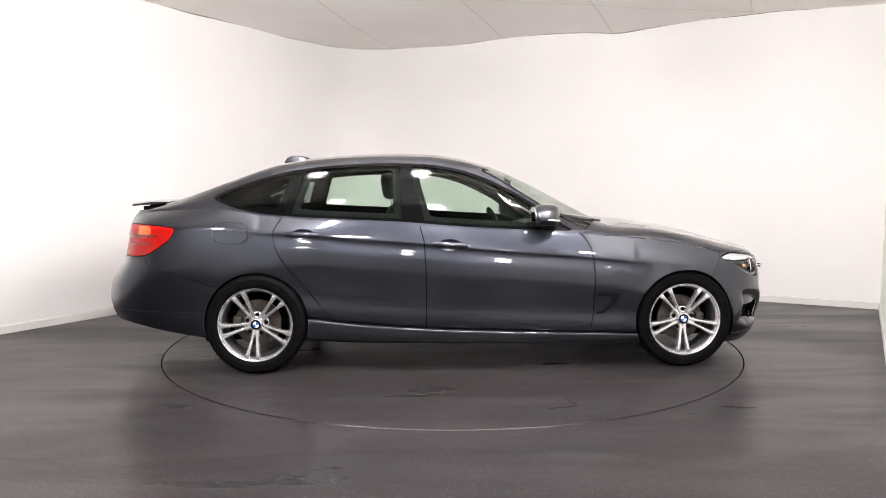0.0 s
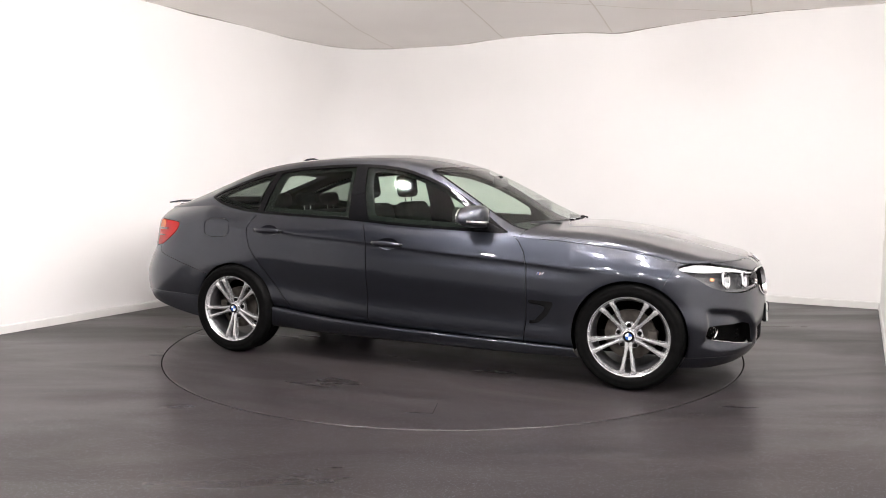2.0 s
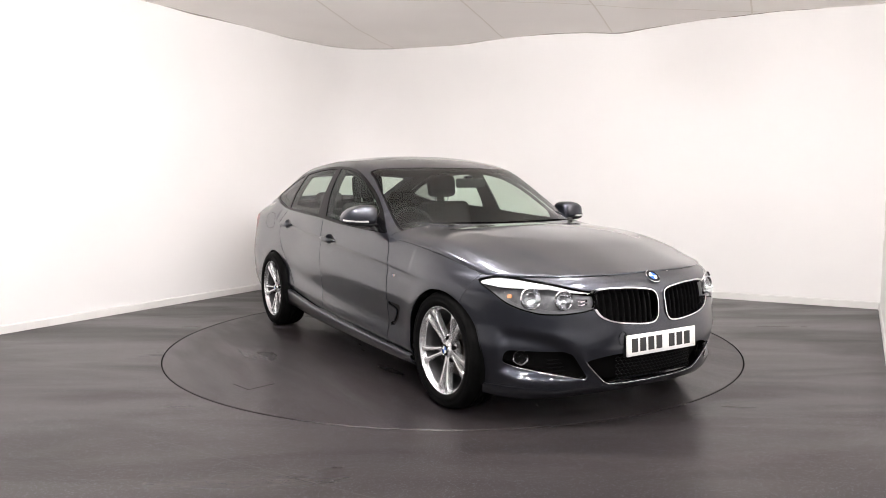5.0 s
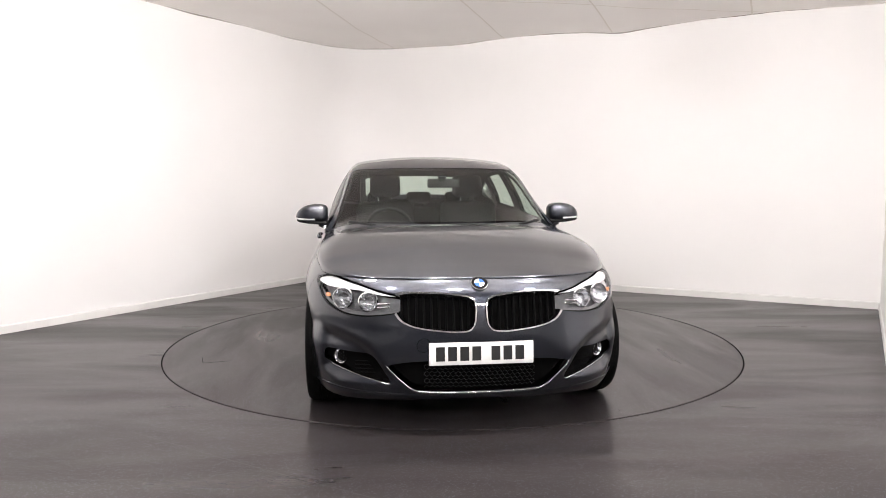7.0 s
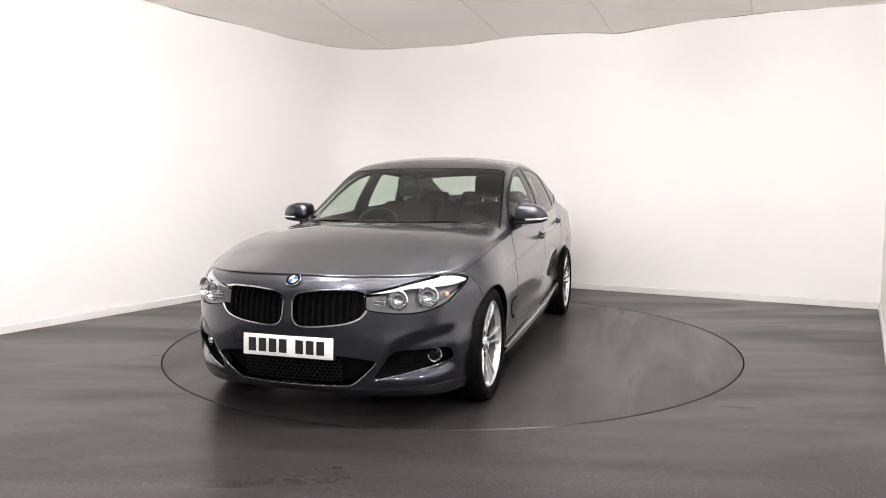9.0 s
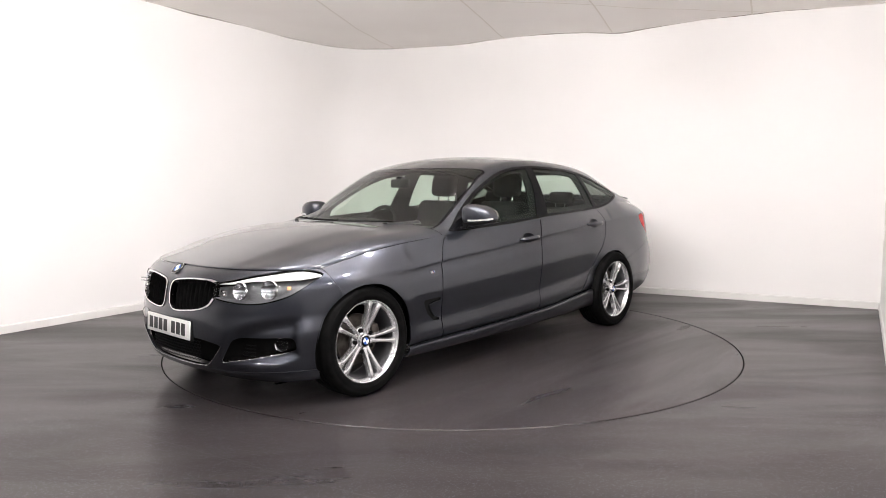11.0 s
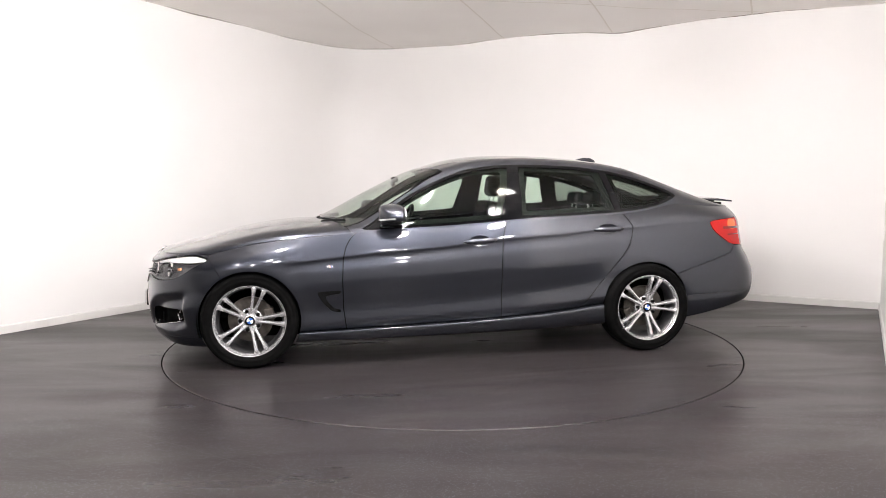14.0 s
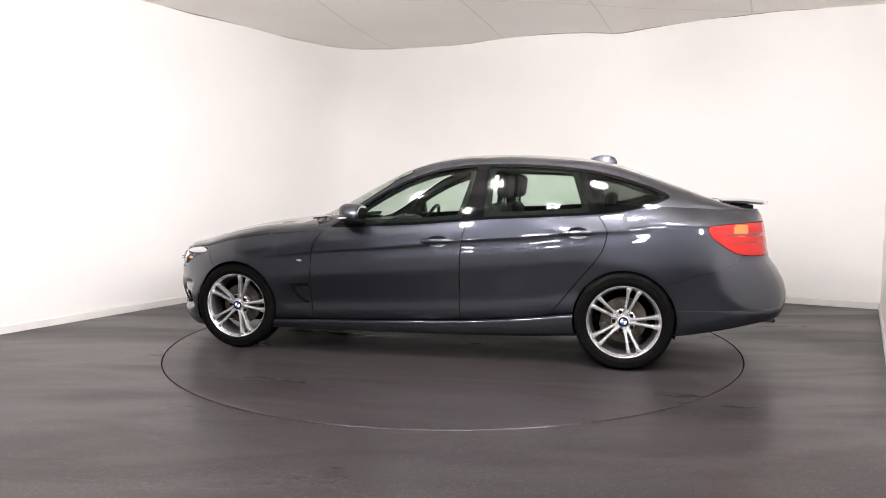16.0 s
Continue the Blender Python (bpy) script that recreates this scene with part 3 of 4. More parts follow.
def body_skins():
    """The left half: lower skin with its sill rows apart, and the upper skin to the middle line."""
    sill, low, up = [], [], []
    f0 = np.array([0, .06, .14, .26, .45, .65, .8, .9, .95, 1.0])
    f1 = np.concatenate([np.linspace(0, .9, 30), [.925, .945, .96, .975, .988, 1.0]])
    f2 = np.linspace(0, 1, 15)
    for kind, t in columns():
        xn = t if kind == 0 else (NOSE + t * (2.25 - NOSE) if kind > 0 else TAIL_X + t * (-2.40 - TAIL_X))
        zb, zs, zc, zt = (float(g(xn)) for g in (Z_LOW, Z_SILL, Z_CREASE, Z_TOP))
        sill.append([side_point(kind, t, xn, zb + (zs - zb) * f, 0, f) for f in f0])
        mid = [side_point(kind, t, xn, zs + (zc - zs) * f, 1, f) for f in f1]
        top = [side_point(kind, t, xn, zc + (zt - zc) * f, 2, f) for f in f2[1:]]
        low.append(mid + top)
        x, ye, ze = low[-1][-1]
        yr, zr, zm = min(float(Y_RAIL(x)), .90 * ye), float(Z_RAIL(x)), float(Z_MID(x))
        zr, zm = max(zr, ze + .001), max(zm, zr + .001)
        row = []
        for k in np.linspace(0, 1, 17):
            bow = .026 * math.sin(math.pi * k)
            row.append([x, ye + (yr - ye) * k + bow, ze + (zr - ze) * k])
        for k in np.linspace(0, 1, 31)[1:]:
            row.append([x, yr * (1 - k), zr + (zm - zr) * (1 - (1 - k)**2.3)])
        row = np.array(row)
        if x > .92:
            crease = .40 + (2.15 - x) * .19
            row[:, 2] += .006 * (1 - step(row[:, 1], crease - .015, crease + .05)) * float(step(x, 1.0, 1.2) * (1 - step(x, 2.0, 2.2)))
            d = row[1] - row[0]
            row[0] = row[0] + d * min(.006 / max(np.linalg.norm(d), 1e-6), .8)
        for _ in range(6):
            row[8:30] = .25 * row[7:29] + .5 * row[8:30] + .25 * row[9:31]
        up.append(row)
    return [grid_skin(np.array(p)) for p in (sill, low, up)]


# outlines on the body, in side view (x, z), front view (y, z) or from above (x, y)
FRONT_DOOR = [(-.345, 1.2), (-.342, 1.03), (-.301, .876), (-.291, .687), (-.29, .30), (-.29, .1), (.82, .1), (.834, .262), (.852, .40), (.857, .60), (.85, .75), (.829, .836), (.79, .90), (.734, .95), (.70, 1.2)]
REAR_DOOR = [(-1.22, 1.2), (-1.245, 1.055), (-1.29, .99), (-1.310, .95), (-1.311, .92), (-1.302, .87), (-1.278, .801), (-1.225, .725), (-1.16, .648), (-.974, .417), (-.918, .345), (-.90, .1), (-.29, .1), (-.29, .30), (-.291, .687), (-.301, .876), (-.342, 1.03), (-.345, 1.2)]
WINDOW_LINE = rounded([(-1.74, 1.178), (-1.63, 1.234), (-1.43, 1.304), (-1.23, 1.357), (-1.0, 1.390), (-.84, 1.402), (-.64, 1.411), (-.446, 1.413), (-.25, 1.403), (-.053, 1.371), (.143, 1.302), (.34, 1.203), (.46, 1.126), (.54, 1.070), (.66, .985), (.735, .944),
                       (.326, .961), (-.056, .981), (-.437, 1.015), (-.82, 1.032), (-1.2, 1.052), (-1.39, 1.070), (-1.56, 1.103), (-1.66, 1.140)], 1)
FRONT_GLASS = [(-.408, 1.6), (-.365, 1.25), (-.262, .9), (.50, .9), (.50, 1.6)]
REAR_GLASS = [(-1.085, 1.6), (-1.10, 1.38), (-1.20, 1.06), (-1.22, .9), (-.447, .9), (-.478, 1.6)]
QUARTER_GLASS = [(-1.135, 1.6), (-1.15, 1.38), (-1.25, 1.06), (-1.27, .9), (-2.0, .9), (-2.0, 1.6)]
FUEL_FLAP = rounded([(-1.705, .875), (-1.474, .872), (-1.474, 1.012), (-1.705, 1.014)], 2)
TAIL_LAMP = rounded([(-2.6, 1.012), (-2.214, 1.006), (-1.962, .985), (-1.955, .960), (-1.985, .905), (-2.06, .85), (-2.137, .803), (-2.23, .788), (-2.6, .785)], 1)
REAR_BUMPER = [(-2.8, .79), (-2.16, .79), (-2.145, .74), (-2.10, .722), (-1.99, .688), (-1.70, .592), (-1.46, .5), (-1.46, .0), (-2.8, .0)]
HEAD_LAMP = rounded([(-.93, .757), (-1.0, .774), (-1.12, .790), (-1.30, .776), (-1.48, .758), (-1.675, .728), (-1.80, .714), (-1.82, .70), (-1.82, .632), (-1.73, .617), (-1.578, .604), (-1.42, .605), (-1.28, .625), (-1.17, .652), (-1.06, .705)], 1)
KIDNEY = rounded([(.020, .66), (.028, .695), (.06, .714), (.2, .729), (.36, .731), (.428, .720), (.437, .69), (.428, .63), (.395, .585), (.34, .562), (.27, .548), (.13, .534), (.055, .538), (.026, .575)], 1)
LOWER_INTAKE = rounded([(-.2, .396), (.26, .395), (.37, .386), (.465, .366), (.45, .345), (.40, .295), (.35, .25), (.31, .230), (-.2, .224)], 1)
SIDE_INTAKE = rounded([(.53, .412), (.62, .410), (.755, .412), (.782, .392), (.782, .345), (.72, .320), (.58, .288), (.46, .266), (.44, .275), (.48, .335)], 1)
VENT = rounded([(.868, .531), (1.033, .524), (1.02, .495), (.987, .437), (.93, .387), (.868, .377), (.868, .393), (.915, .405), (.962, .455), (.980, .490), (.93, .503), (.868, .510)], 0)


def build_body():
    sill, low, up = body_skins()
    def arches(skin, r=ARCH):
        for axle in (FRONT_AXLE, REAR_AXLE):
            _, skin = split(skin, np.hypot(skin[0][:, 0] - axle, (skin[0][:, 2] - .335)) - r)
        return skin

    # dark inner shell, a little within the skin, that backs the shut lines and the openings of the front
    V, N, F = joined(sill, low)
    inner = arches((V - .022 * N, N, F), ARCH + .006)
    for poly in (KIDNEY, LOWER_INTAKE, SIDE_INTAKE):
        _, inner = split(inner, np.maximum(inside(inner[0][:, 1], inner[0][:, 2], poly), 1.75 - inner[0][:, 0]))
    _, inner = split(inner, np.maximum(inside(inner[0][:, 1] - inner[0][:, 0], inner[0][:, 2], HEAD_LAMP), 1.6 - inner[0][:, 0]))
    sheet("inner_shell", both(inner), GAP, CAR, "dark inner shell behind the panels", thick=0)

    sill, low = arches(sill), arches(low)

    # sills between the arches; the ends belong to the bumpers
    ends, mid = split(sill, 1.2 - np.abs(sill[0][:, 0]))
    for s, side in ((mid, "left"), (mirrored(mid), "right")):
        sheet("sill", s, PAINT, CAR, "grey painted side skirt under the doors")

    # lamps
    tail, low = panel(low, lambda x, y, z: np.maximum(inside(x, z, TAIL_LAMP), .40 - y), .003)
    head, low = panel(low, lambda x, y, z: np.maximum(inside(y - x, z, HEAD_LAMP), 1.6 - x), .003)
    # front openings
    frontal = lambda poly: (lambda x, y, z: np.maximum(inside(y, z, poly), 1.75 - x))
    kidney, low = panel(low, frontal(KIDNEY), .001)
    intake, low = panel(low, frontal(LOWER_INTAKE), .001)
    gill, low = panel(low, frontal(SIDE_INTAKE), .001)
    vent, low = panel(low, lambda x, y, z: inside(x, z, VENT), .0015)
    # doors and the rest
    door1, low = panel(low, lambda x, y, z: inside(x, z, FRONT_DOOR), .0034)
    door2, low = panel(low, lambda x, y, z: inside(x, z, REAR_DOOR), .0034)
    bump2, low = panel(low, lambda x, y, z: inside(x, z, REAR_BUMPER), .0015)
    bump1, low = panel(low, lambda x, y, z: np.maximum(1.70 + .55 * (z - .68) - x, -1.0 + 0 * x), .0015)
    fender, quarter = split(low, -low[0][:, 0])
    low_ends_r, low_ends_f = split(ends, ends[0][:, 0])

    sheet("front_bumper", both(joined(bump1, low_ends_f)), PAINT, CAR, "grey painted front bumper with wide air intakes")
    sheet("rear_bumper", both(joined(bump2, low_ends_r)), PAINT, CAR, "grey painted rear bumper")
    flap, quarter_right = panel(quarter, lambda x, y, z: inside(x, z, FUEL_FLAP), .0018)
    sheet("rear_wing", quarter, PAINT, CAR)
    right_wing = sheet("rear_wing", mirrored(quarter_right), PAINT, CAR)
    sheet("fuel_flap", mirrored(flap), PAINT, right_wing)
    doors = {}
    for skin, name in ((door1, "front_door"), (door2, "rear_door")):
        for hx, hz in ((-.130, .859), (-1.114, .930)):
            dx, dz = (skin[0][:, 0] - hx) / .078, (skin[0][:, 2] - hz) / .040
            cup, skin2 = split(skin, dx**2 + dz**2 - 1)
            if cup[2]:
                dx, dz = (cup[0][:, 0] - hx) / .078, (cup[0][:, 2] - hz) / .040
                q = np.clip(1 - dx**2 - dz**2, 0, 1)
                n = cup[1] - np.stack([.030 * dx / .078, 0 * dx, .030 * dz / .040], -1) * (1, 1, 1)
                cup = (cup[0] - .015 * q[:, None] * np.array([0, 1, 0]), n / np.linalg.norm(n, axis=1, keepdims=True), cup[2])
                skin = joined(skin2, cup)
        doors[name, 1] = sheet(name, skin, PAINT, CAR)
        doors[name, -1] = sheet(name, mirrored(skin), PAINT, CAR)
    for skin, k in ((fender, 1), (mirrored(fender), -1)):
        wing = sheet("front_wing", skin, PAINT, CAR)
        v = vent if k > 0 else mirrored(vent)
        sheet("side_vent", shifted(v, -.012), BLACK, wing, "black plastic air vent", .004)

    # lamps
    for k in (1, -1):
        h, tl = (head, tail) if k > 0 else (mirrored(head), mirrored(tail))
        head_lamp(h, k)
        tail_lamp(tl, k)
    grille(kidney, intake, gill)
    upper(up, doors)
    return doors


def head_lamp(skin, k):
    lens = sheet("headlight", skin, LENS, CAR, "clear glass headlight with twin reflectors", 0)
    V, N, F = skin
    sheet("housing", shifted(skin, -.055), LAMPSHELL, lens, "silver grey housing", 0)
    # white brow along the upper edge
    d = k * V[:, 1] - V[:, 0]
    brow_line = np.interp(d, [-1.83, -1.68, -1.48, -1.12, -.93], [.712, .716, .736, .737, .752])
    brow, _ = split(skin, brow_line - V[:, 2])
    sheet("brow", shifted(brow, -.014), BROW, lens, "white light strip", .008)
    base_line = np.interp(d, [-1.83, -1.5, -1.28, -1.06], [.640, .622, .642, .71])
    base, _ = split(skin, V[:, 2] - base_line)
    sheet("lower_trim", shifted(base, -.018), LAMPTRIM, lens, "grey lower trim", .006)
    for y, z, r in ((.565, .680, .047), (.690, .690, .052)):
        near = np.argmin((k * V[:, 1] - y)**2 + (V[:, 2] - z)**2)
        n = Vector(N[near]) + Vector((1.2, 0, 0))
        m = Matrix.Translation(Vector(V[near] - .022 * N[near])) @ n.to_track_quat("Y", "Z").to_matrix().to_4x4()
        bm = lathe([(r, .0), (r + .005, .010), (r, .016), (r * .9, .010), (r * .72, -.012), (r * .45, -.022), (.002, -.024)], 32)
        bm.transform(m)
        part("reflector", bm, REFLECTOR, lens)
        bm = bmesh.new()
        bmesh.ops.create_uvsphere(bm, u_segments=20, v_segments=12, radius=r * .5, matrix=m @ pose(0, -.008, 0))
        part("bulb", bm, LENS, lens)
    bm = box(-.010, .010, -.012, .012, -.010, .010, .005, pose(1.955, k * .755, .690, 0, 0, k * 58))
    part("indicator", bm, AMBER, lens, "amber indicator")
    for z in (.662, .645):
        part("light_bar", box(-.008, .008, -.032, .032, -.005, .005, .003, pose(2.195, k * .478, z + .01, 0, 0, -k * 16)), CHROME, lens)


def tail_lamp(skin, k):
    lens = sheet("tail_light", skin, RED, CAR, "red tail light with an orange upper corner", .012)
    V = skin[0]
    corner, _ = split(skin, np.maximum(np.maximum(.915 - V[:, 2], V[:, 2] - .992), np.maximum(V[:, 0] + 2.12, -V[:, 0] - 2.215)))
    sheet("indicator", shifted(corner, .002), ORANGE, lens, "orange indicator", .002)
    for z0, z1, x1 in ((.918, .936, -2.06), (.866, .880, -2.10)):
        bar, _ = split(skin, np.maximum(np.maximum(z0 - V[:, 2], V[:, 2] - z1), V[:, 0] - x1))
        bar = largest(bar)
        if bar[2]:
            sheet("light_bar", shifted(bar, .0025), DARKRED, lens, "dark red bar", .002)


def grille(kidney, intake, gill):
    for k in (1, -1):
        s = kidney if k > 0 else mirrored(kidney)
        V = s[0]
        rim, hole = split(s, -.008 - .005 * step(k * V[:, 1], .33, .42) - inside(k * V[:, 1], V[:, 2], KIDNEY))
        frame_ob = sheet("grille", shifted(rim, .007), CHROME, CAR, "chrome-framed twin grille with black slats", .030)
        sheet("backing", shifted(hole, -.045), GAP, frame_ob, "", .003)
        for i in range(10):
            y = .058 + i * .0365
            edge = np.linspace(.5, .75, 200)
            ok = edge[inside(np.full(200, y), edge, KIDNEY) < -.006]
            if len(ok) < 5:
                continue
            z0, z1 = ok[0], ok[-1]
            pts, bm = [], bmesh.new()
            for z in np.linspace(z0, z1, 7):
                r = y / .885
                x = NOSE + (1 - r**(1 / .40))**(1 / 2.75) * (float(X_FRONT(z)) - NOSE) - .018
                pts.append([bm.verts.new((x + a, k * y + b, z)) for a, b in ((-.03, -.006), (-.004, -.005), (0, 0), (-.004, .005), (-.03, .006))])
            for p, q in zip(pts, pts[1:]):
                for c in range(4):
                    bm.faces.new((p[c], p[c + 1], q[c + 1], q[c]))
            slat = part("slat", bm, GAP, frame_ob)
            part("slat_tip", box(x - .012, x + .006, k * y - .003, k * y + .003, z1 - .030, z1 - .020, .001), SATIN, slat)
        g = gill if k > 0 else mirrored(gill)
        gob = sheet("side_intake", shifted(g, -.040), GAP, CAR, "black honeycomb side air intake", .004)
        for i in range(4):
            z = .305 + i * .020
            y0, y1 = .52 + .012 * i, .62
            bm = tube([(2.115 - (y - .5)**2 * 1.5, k * y, z + .006 * (j % 2)) for j, y in enumerate(np.linspace(y0, y1, 14))], .003, 5)
            part("mesh_bar", bm, GAP, gob)
        gv = g[0]
        line = []
        for y in np.linspace(.45, .738, 16):
            z = float(np.interp(y, [.44, .58, .70, .765], [.265, .288, .315, .333]))
            at = gv[np.argmin((k * gv[:, 1] - y)**2 + (gv[:, 2] - z)**2)]
            line.append((at[0] + .002, k * y, z))
        part("blade_trim", tube(line, .0018, 6), SATIN, gob, "thin satin silver edge line")
        fog = new("fog_light")
        fog.parent = CAR
        fog.location = (OX, OY, 0)
        fm = pose(1.965, k * .690, .366, 0, 0, -90 + k * 34)
        bm = lathe([(.036, -.02), (.038, .004), (.039, .010), (.034, .006), (.026, -.012), (.004, -.02), (.001, -.02)], 28)
        bm.transform(fm)
        part("bezel", bm, REFLECTOR, fog)
        bm = lathe([(.035, .006), (.024, .011), (.001, .013)], 28)
        bm.transform(fm)
        part("lens", bm, LENS, fog)
    iv = both(intake)[0]
    line = []
    for y, z in ((-.465, .364), (-.45, .344), (-.40, .294), (-.35, .249), (-.31, .230), (-.2, .225), (-.1, .224), (0, .224), (.1, .224), (.2, .225), (.31, .230), (.35, .249), (.40, .294), (.45, .344), (.465, .364)):
        at = iv[np.argmin((iv[:, 1] - y)**2 + (iv[:, 2] - z)**2)]
        line.append((at[0] + .001, y, z))
    edge_line = on_car(part("intake_trim", tube(line, .0017, 6), SATIN, CAR, "thin satin silver line round the lower intake"))
    low_grille = sheet("lower_grille", shifted(both(intake), -.05), GAP, CAR, "black mesh lower air intake", .004)
    for row in range(7):
        z = .262 + row * .0175
        half = .28
        bm = tube([(2.262 - .36 * y * y, y, z + (.005 if (j + row) % 2 else -.005)) for j, y in enumerate(np.linspace(-half, half, 44))], .0028, 5)
        part("mesh_bar", bm, BLACK, low_grille)


def upper(up, doors):
    """Bonnet, windscreen, roof, tailgate, window line and panes."""
    V = up[0]
    dlo = lambda x, y, z: np.maximum(inside(x, z, WINDOW_LINE), .40 - y)
    side, rest = panel(up, dlo, .001)
    # bonnet
    cowl = lambda x, y: 1.005 - .16 * (np.abs(y) / .72)**2.4
    bonnet, rest = panel(rest, lambda x, y, z: np.maximum(cowl(x, y) + .015 - x, y - 2), .002)
    strip, rest = split(rest, np.maximum(cowl(rest[0][:, 0], rest[0][:, 1]) - .010 - rest[0][:, 0], rest[0][:, 1] - .66))
    # windscreen
    def screen(x, y, z):
        pillar = np.interp(x, [.05, .2, .34, .5, .66, .80, .95], [.630, .648, .674, .703, .733, .760, .778])
        return np.maximum(np.maximum(.245 - .10 * (y / .57)**2 - x, y - pillar), x - 1.2)
    wind, rest = panel(rest, screen, .002)
    seal, rest = split(rest, screen(*rest[0].T) - .013)
    # rear window and tailgate
    gate, rest = panel(rest, lambda x, y, z: np.maximum(x + 1.50 - .05 * (y / .5)**2, y - .575), .002)
    hole = lambda x, y, z: np.maximum(np.maximum(x + 1.53, -2.02 - x), y - (.52 + .02 * (x + 1.5)))
    back, gate = panel(gate, hole, .001)
    sheet("bonnet", both(bonnet), PAINT, CAR, "grey painted bonnet")
    sheet("cowl", shifted(both(strip), -.015), BLACK, CAR, "black plastic cowl below the windscreen")
    sheet("windscreen_seal", shifted(both(seal), -.001), GLOSS_BLACK, CAR, "black rubber seal round the windscreen", .008)
    sheet("windscreen", both(wind), SCREEN, CAR, "clear curved windscreen", 0)
    tail = sheet("tailgate", both(gate), PAINT, CAR, "grey painted tailgate")
    sheet("rear_window", both(back), REARGLASS, tail, "tinted rear window", 0)
    sheet("roof", both(rest), PAINT, CAR, "grey painted roof with body-coloured pillars")
    inner = shifted(rest, -.02)
    sheet("headliner", both(inner), LINER, CAR, "dark grey headliner", 0)
    # window line
    frame_in = lambda s: inside(s[0][:, 0], s[0][:, 2], WINDOW_LINE) + .019
    glass, trim = split(side, frame_in(side))
    panes = {}
    for name, poly in (("front_window", FRONT_GLASS), ("rear_window", REAR_GLASS), ("quarter_window", QUARTER_GLASS)):
        panes[name], glass = split(glass, inside(glass[0][:, 0], glass[0][:, 2], poly))
    dark = shifted(side, -.030)
    for poly in (FRONT_GLASS, REAR_GLASS, QUARTER_GLASS):
        x, _, z = dark[0].T
        _, dark = split(dark, np.maximum(inside(x, z, poly) + .045, inside(x, z, WINDOW_LINE) + .048))
    for k in (1, -1):
        pick = (lambda s: s) if k > 0 else mirrored
        t = sheet("window_trim", pick(joined(trim, glass)), GLOSS_BLACK, CAR, "gloss black window surround and pillars", .015)
        sheet("inner_trim", pick(dark), TRIM, CAR, "dark grey inner pillar and window trim", .012)
        sheet("front_window", shifted(pick(panes["front_window"]), -.004), GLASS, CAR, "lightly tinted side window", 0)
        sheet("rear_window", shifted(pick(panes["rear_window"]), -.004), GLASS, CAR, "lightly tinted side window", 0)
        sheet("quarter_window", shifted(pick(panes["quarter_window"]), -.004), QUARTER, CAR, "lightly tinted quarter window", 0)


DOORS = build_body()


# ---------------------------------------------------------------- wheels
def wheel_parts():
    """Meshes of one wheel about its own axle; the outside faces +y."""
    R, rim = .334, .2475
    tyre = lathe([(.235, -.100), (.248, -.110), (.285, -.118), (.318, -.108), (R - .004, -.085), (R, -.060), (R, -.044), (R - .007, -.042), (R - .007, -.034), (R, -.032),
                  (R, -.006), (R - .007, -.004), (R - .007, .004), (R, .006), (R, .032), (R - .007, .034), (R - .007, .042), (R, .044), (R, .060), (R - .004, .085), (.318, .108),
                  (.300, .1155), (.298, .1145), (.285, .118), (.268, .117), (.266, .1155), (.256, .1135), (.2495, .107), (.246, .095), (.235, .080)], 72)
    ring = lathe([(.224, .050), (.2275, .074), (.2315, .088), (.2335, .0905), (.2360, .0905), (.2385, .100), (.2445, .1065), (rim, .1065), (rim, .098), (.232, .070)], 72)
    barrel = lathe([(rim - .004, -.105), (rim, -.100), (.230, -.09), (.214, -.05), (.214, .03), (.222, .066), (.231, .078), (.234, -.08)], 60)
    hub = lathe([(.086, .026), (.083, .050), (.060, .060), (.044, .064), (.041, .070), (.038, .077), (.035, .078), (.034, .075), (.001, .075)], 40)
    disc_ = lathe([(.155, -.02), (.155, .004), (.075, .006), (.074, .02), (.001, .02)], 48)
    return tyre, ring, hub, disc_, barrel


def spoke(side):
    """One blade of a double spoke, up along z, with a raised ridge; side -1 or 1."""
    bm = bmesh.new()
    rows = []
    for r, x, w, y in ((.040, .0120, .0140, .066), (.070, .0130, .0130, .072), (.100, .0168, .0108, .077), (.135, .0215, .0114, .084), (.170, .0270, .0124, .091), (.200, .0322, .0144, .096), (.225, .0362, .0205, .098), (.237, .0400, .0245, .095)):
        rows.append([bm.verts.new((side * x + a, b, r)) for a, b in ((-w, y - .038), (-w, y - .010), (-w * .72, y - .002), (-side * w * .1, y), (w * .72, y - .002), (w, y - .010), (w, y - .038))])
    for p, q in zip(rows, rows[1:]):
        for i in range(7):
            j = (i + 1) % 7
            bm.faces.new((p[i], p[j], q[j], q[i]))
    bm.faces.new(rows[0][::-1])
    bm.faces.new(rows[-1])
    return bm


def web():
    """The bridge at the foot of each pair of blades."""
    return box(-.018, .018, .03, .068, .05, .088, .006)


def roundel(parent, m, r, depth=.004):
    """A round badge: dark ring with blue and white quarters."""
    bm = lathe([(r, 0), (r, depth), (r * .94, depth * 1.3), (.001, depth * 1.3)], 32)
    bm.transform(m)
    base = part("badge", bm, GLOSS_BLACK, parent, "round badge with blue and white quarters")
    bm = lathe([(r * 1.02, 0), (r * 1.04, depth), (r * .98, depth * 1.4), (r * .95, depth)], 32)
    bm.transform(m)
    part("rim", bm, CHROME, base)
    for q in range(4):
        bm = bmesh.new()
        pts = [(0, 0)] + [(r * .62 * math.cos(a), r * .62 * math.sin(a)) for a in np.linspace(q * math.pi / 2, (q + 1) * math.pi / 2, 9)]
        bm.faces.new([bm.verts.new((x, depth * 1.3 + .0008, z)) for x, z in pts])
        bm.transform(m)
        part("quarter", bm, BLUE if q % 2 else WHITE, base)
    return base


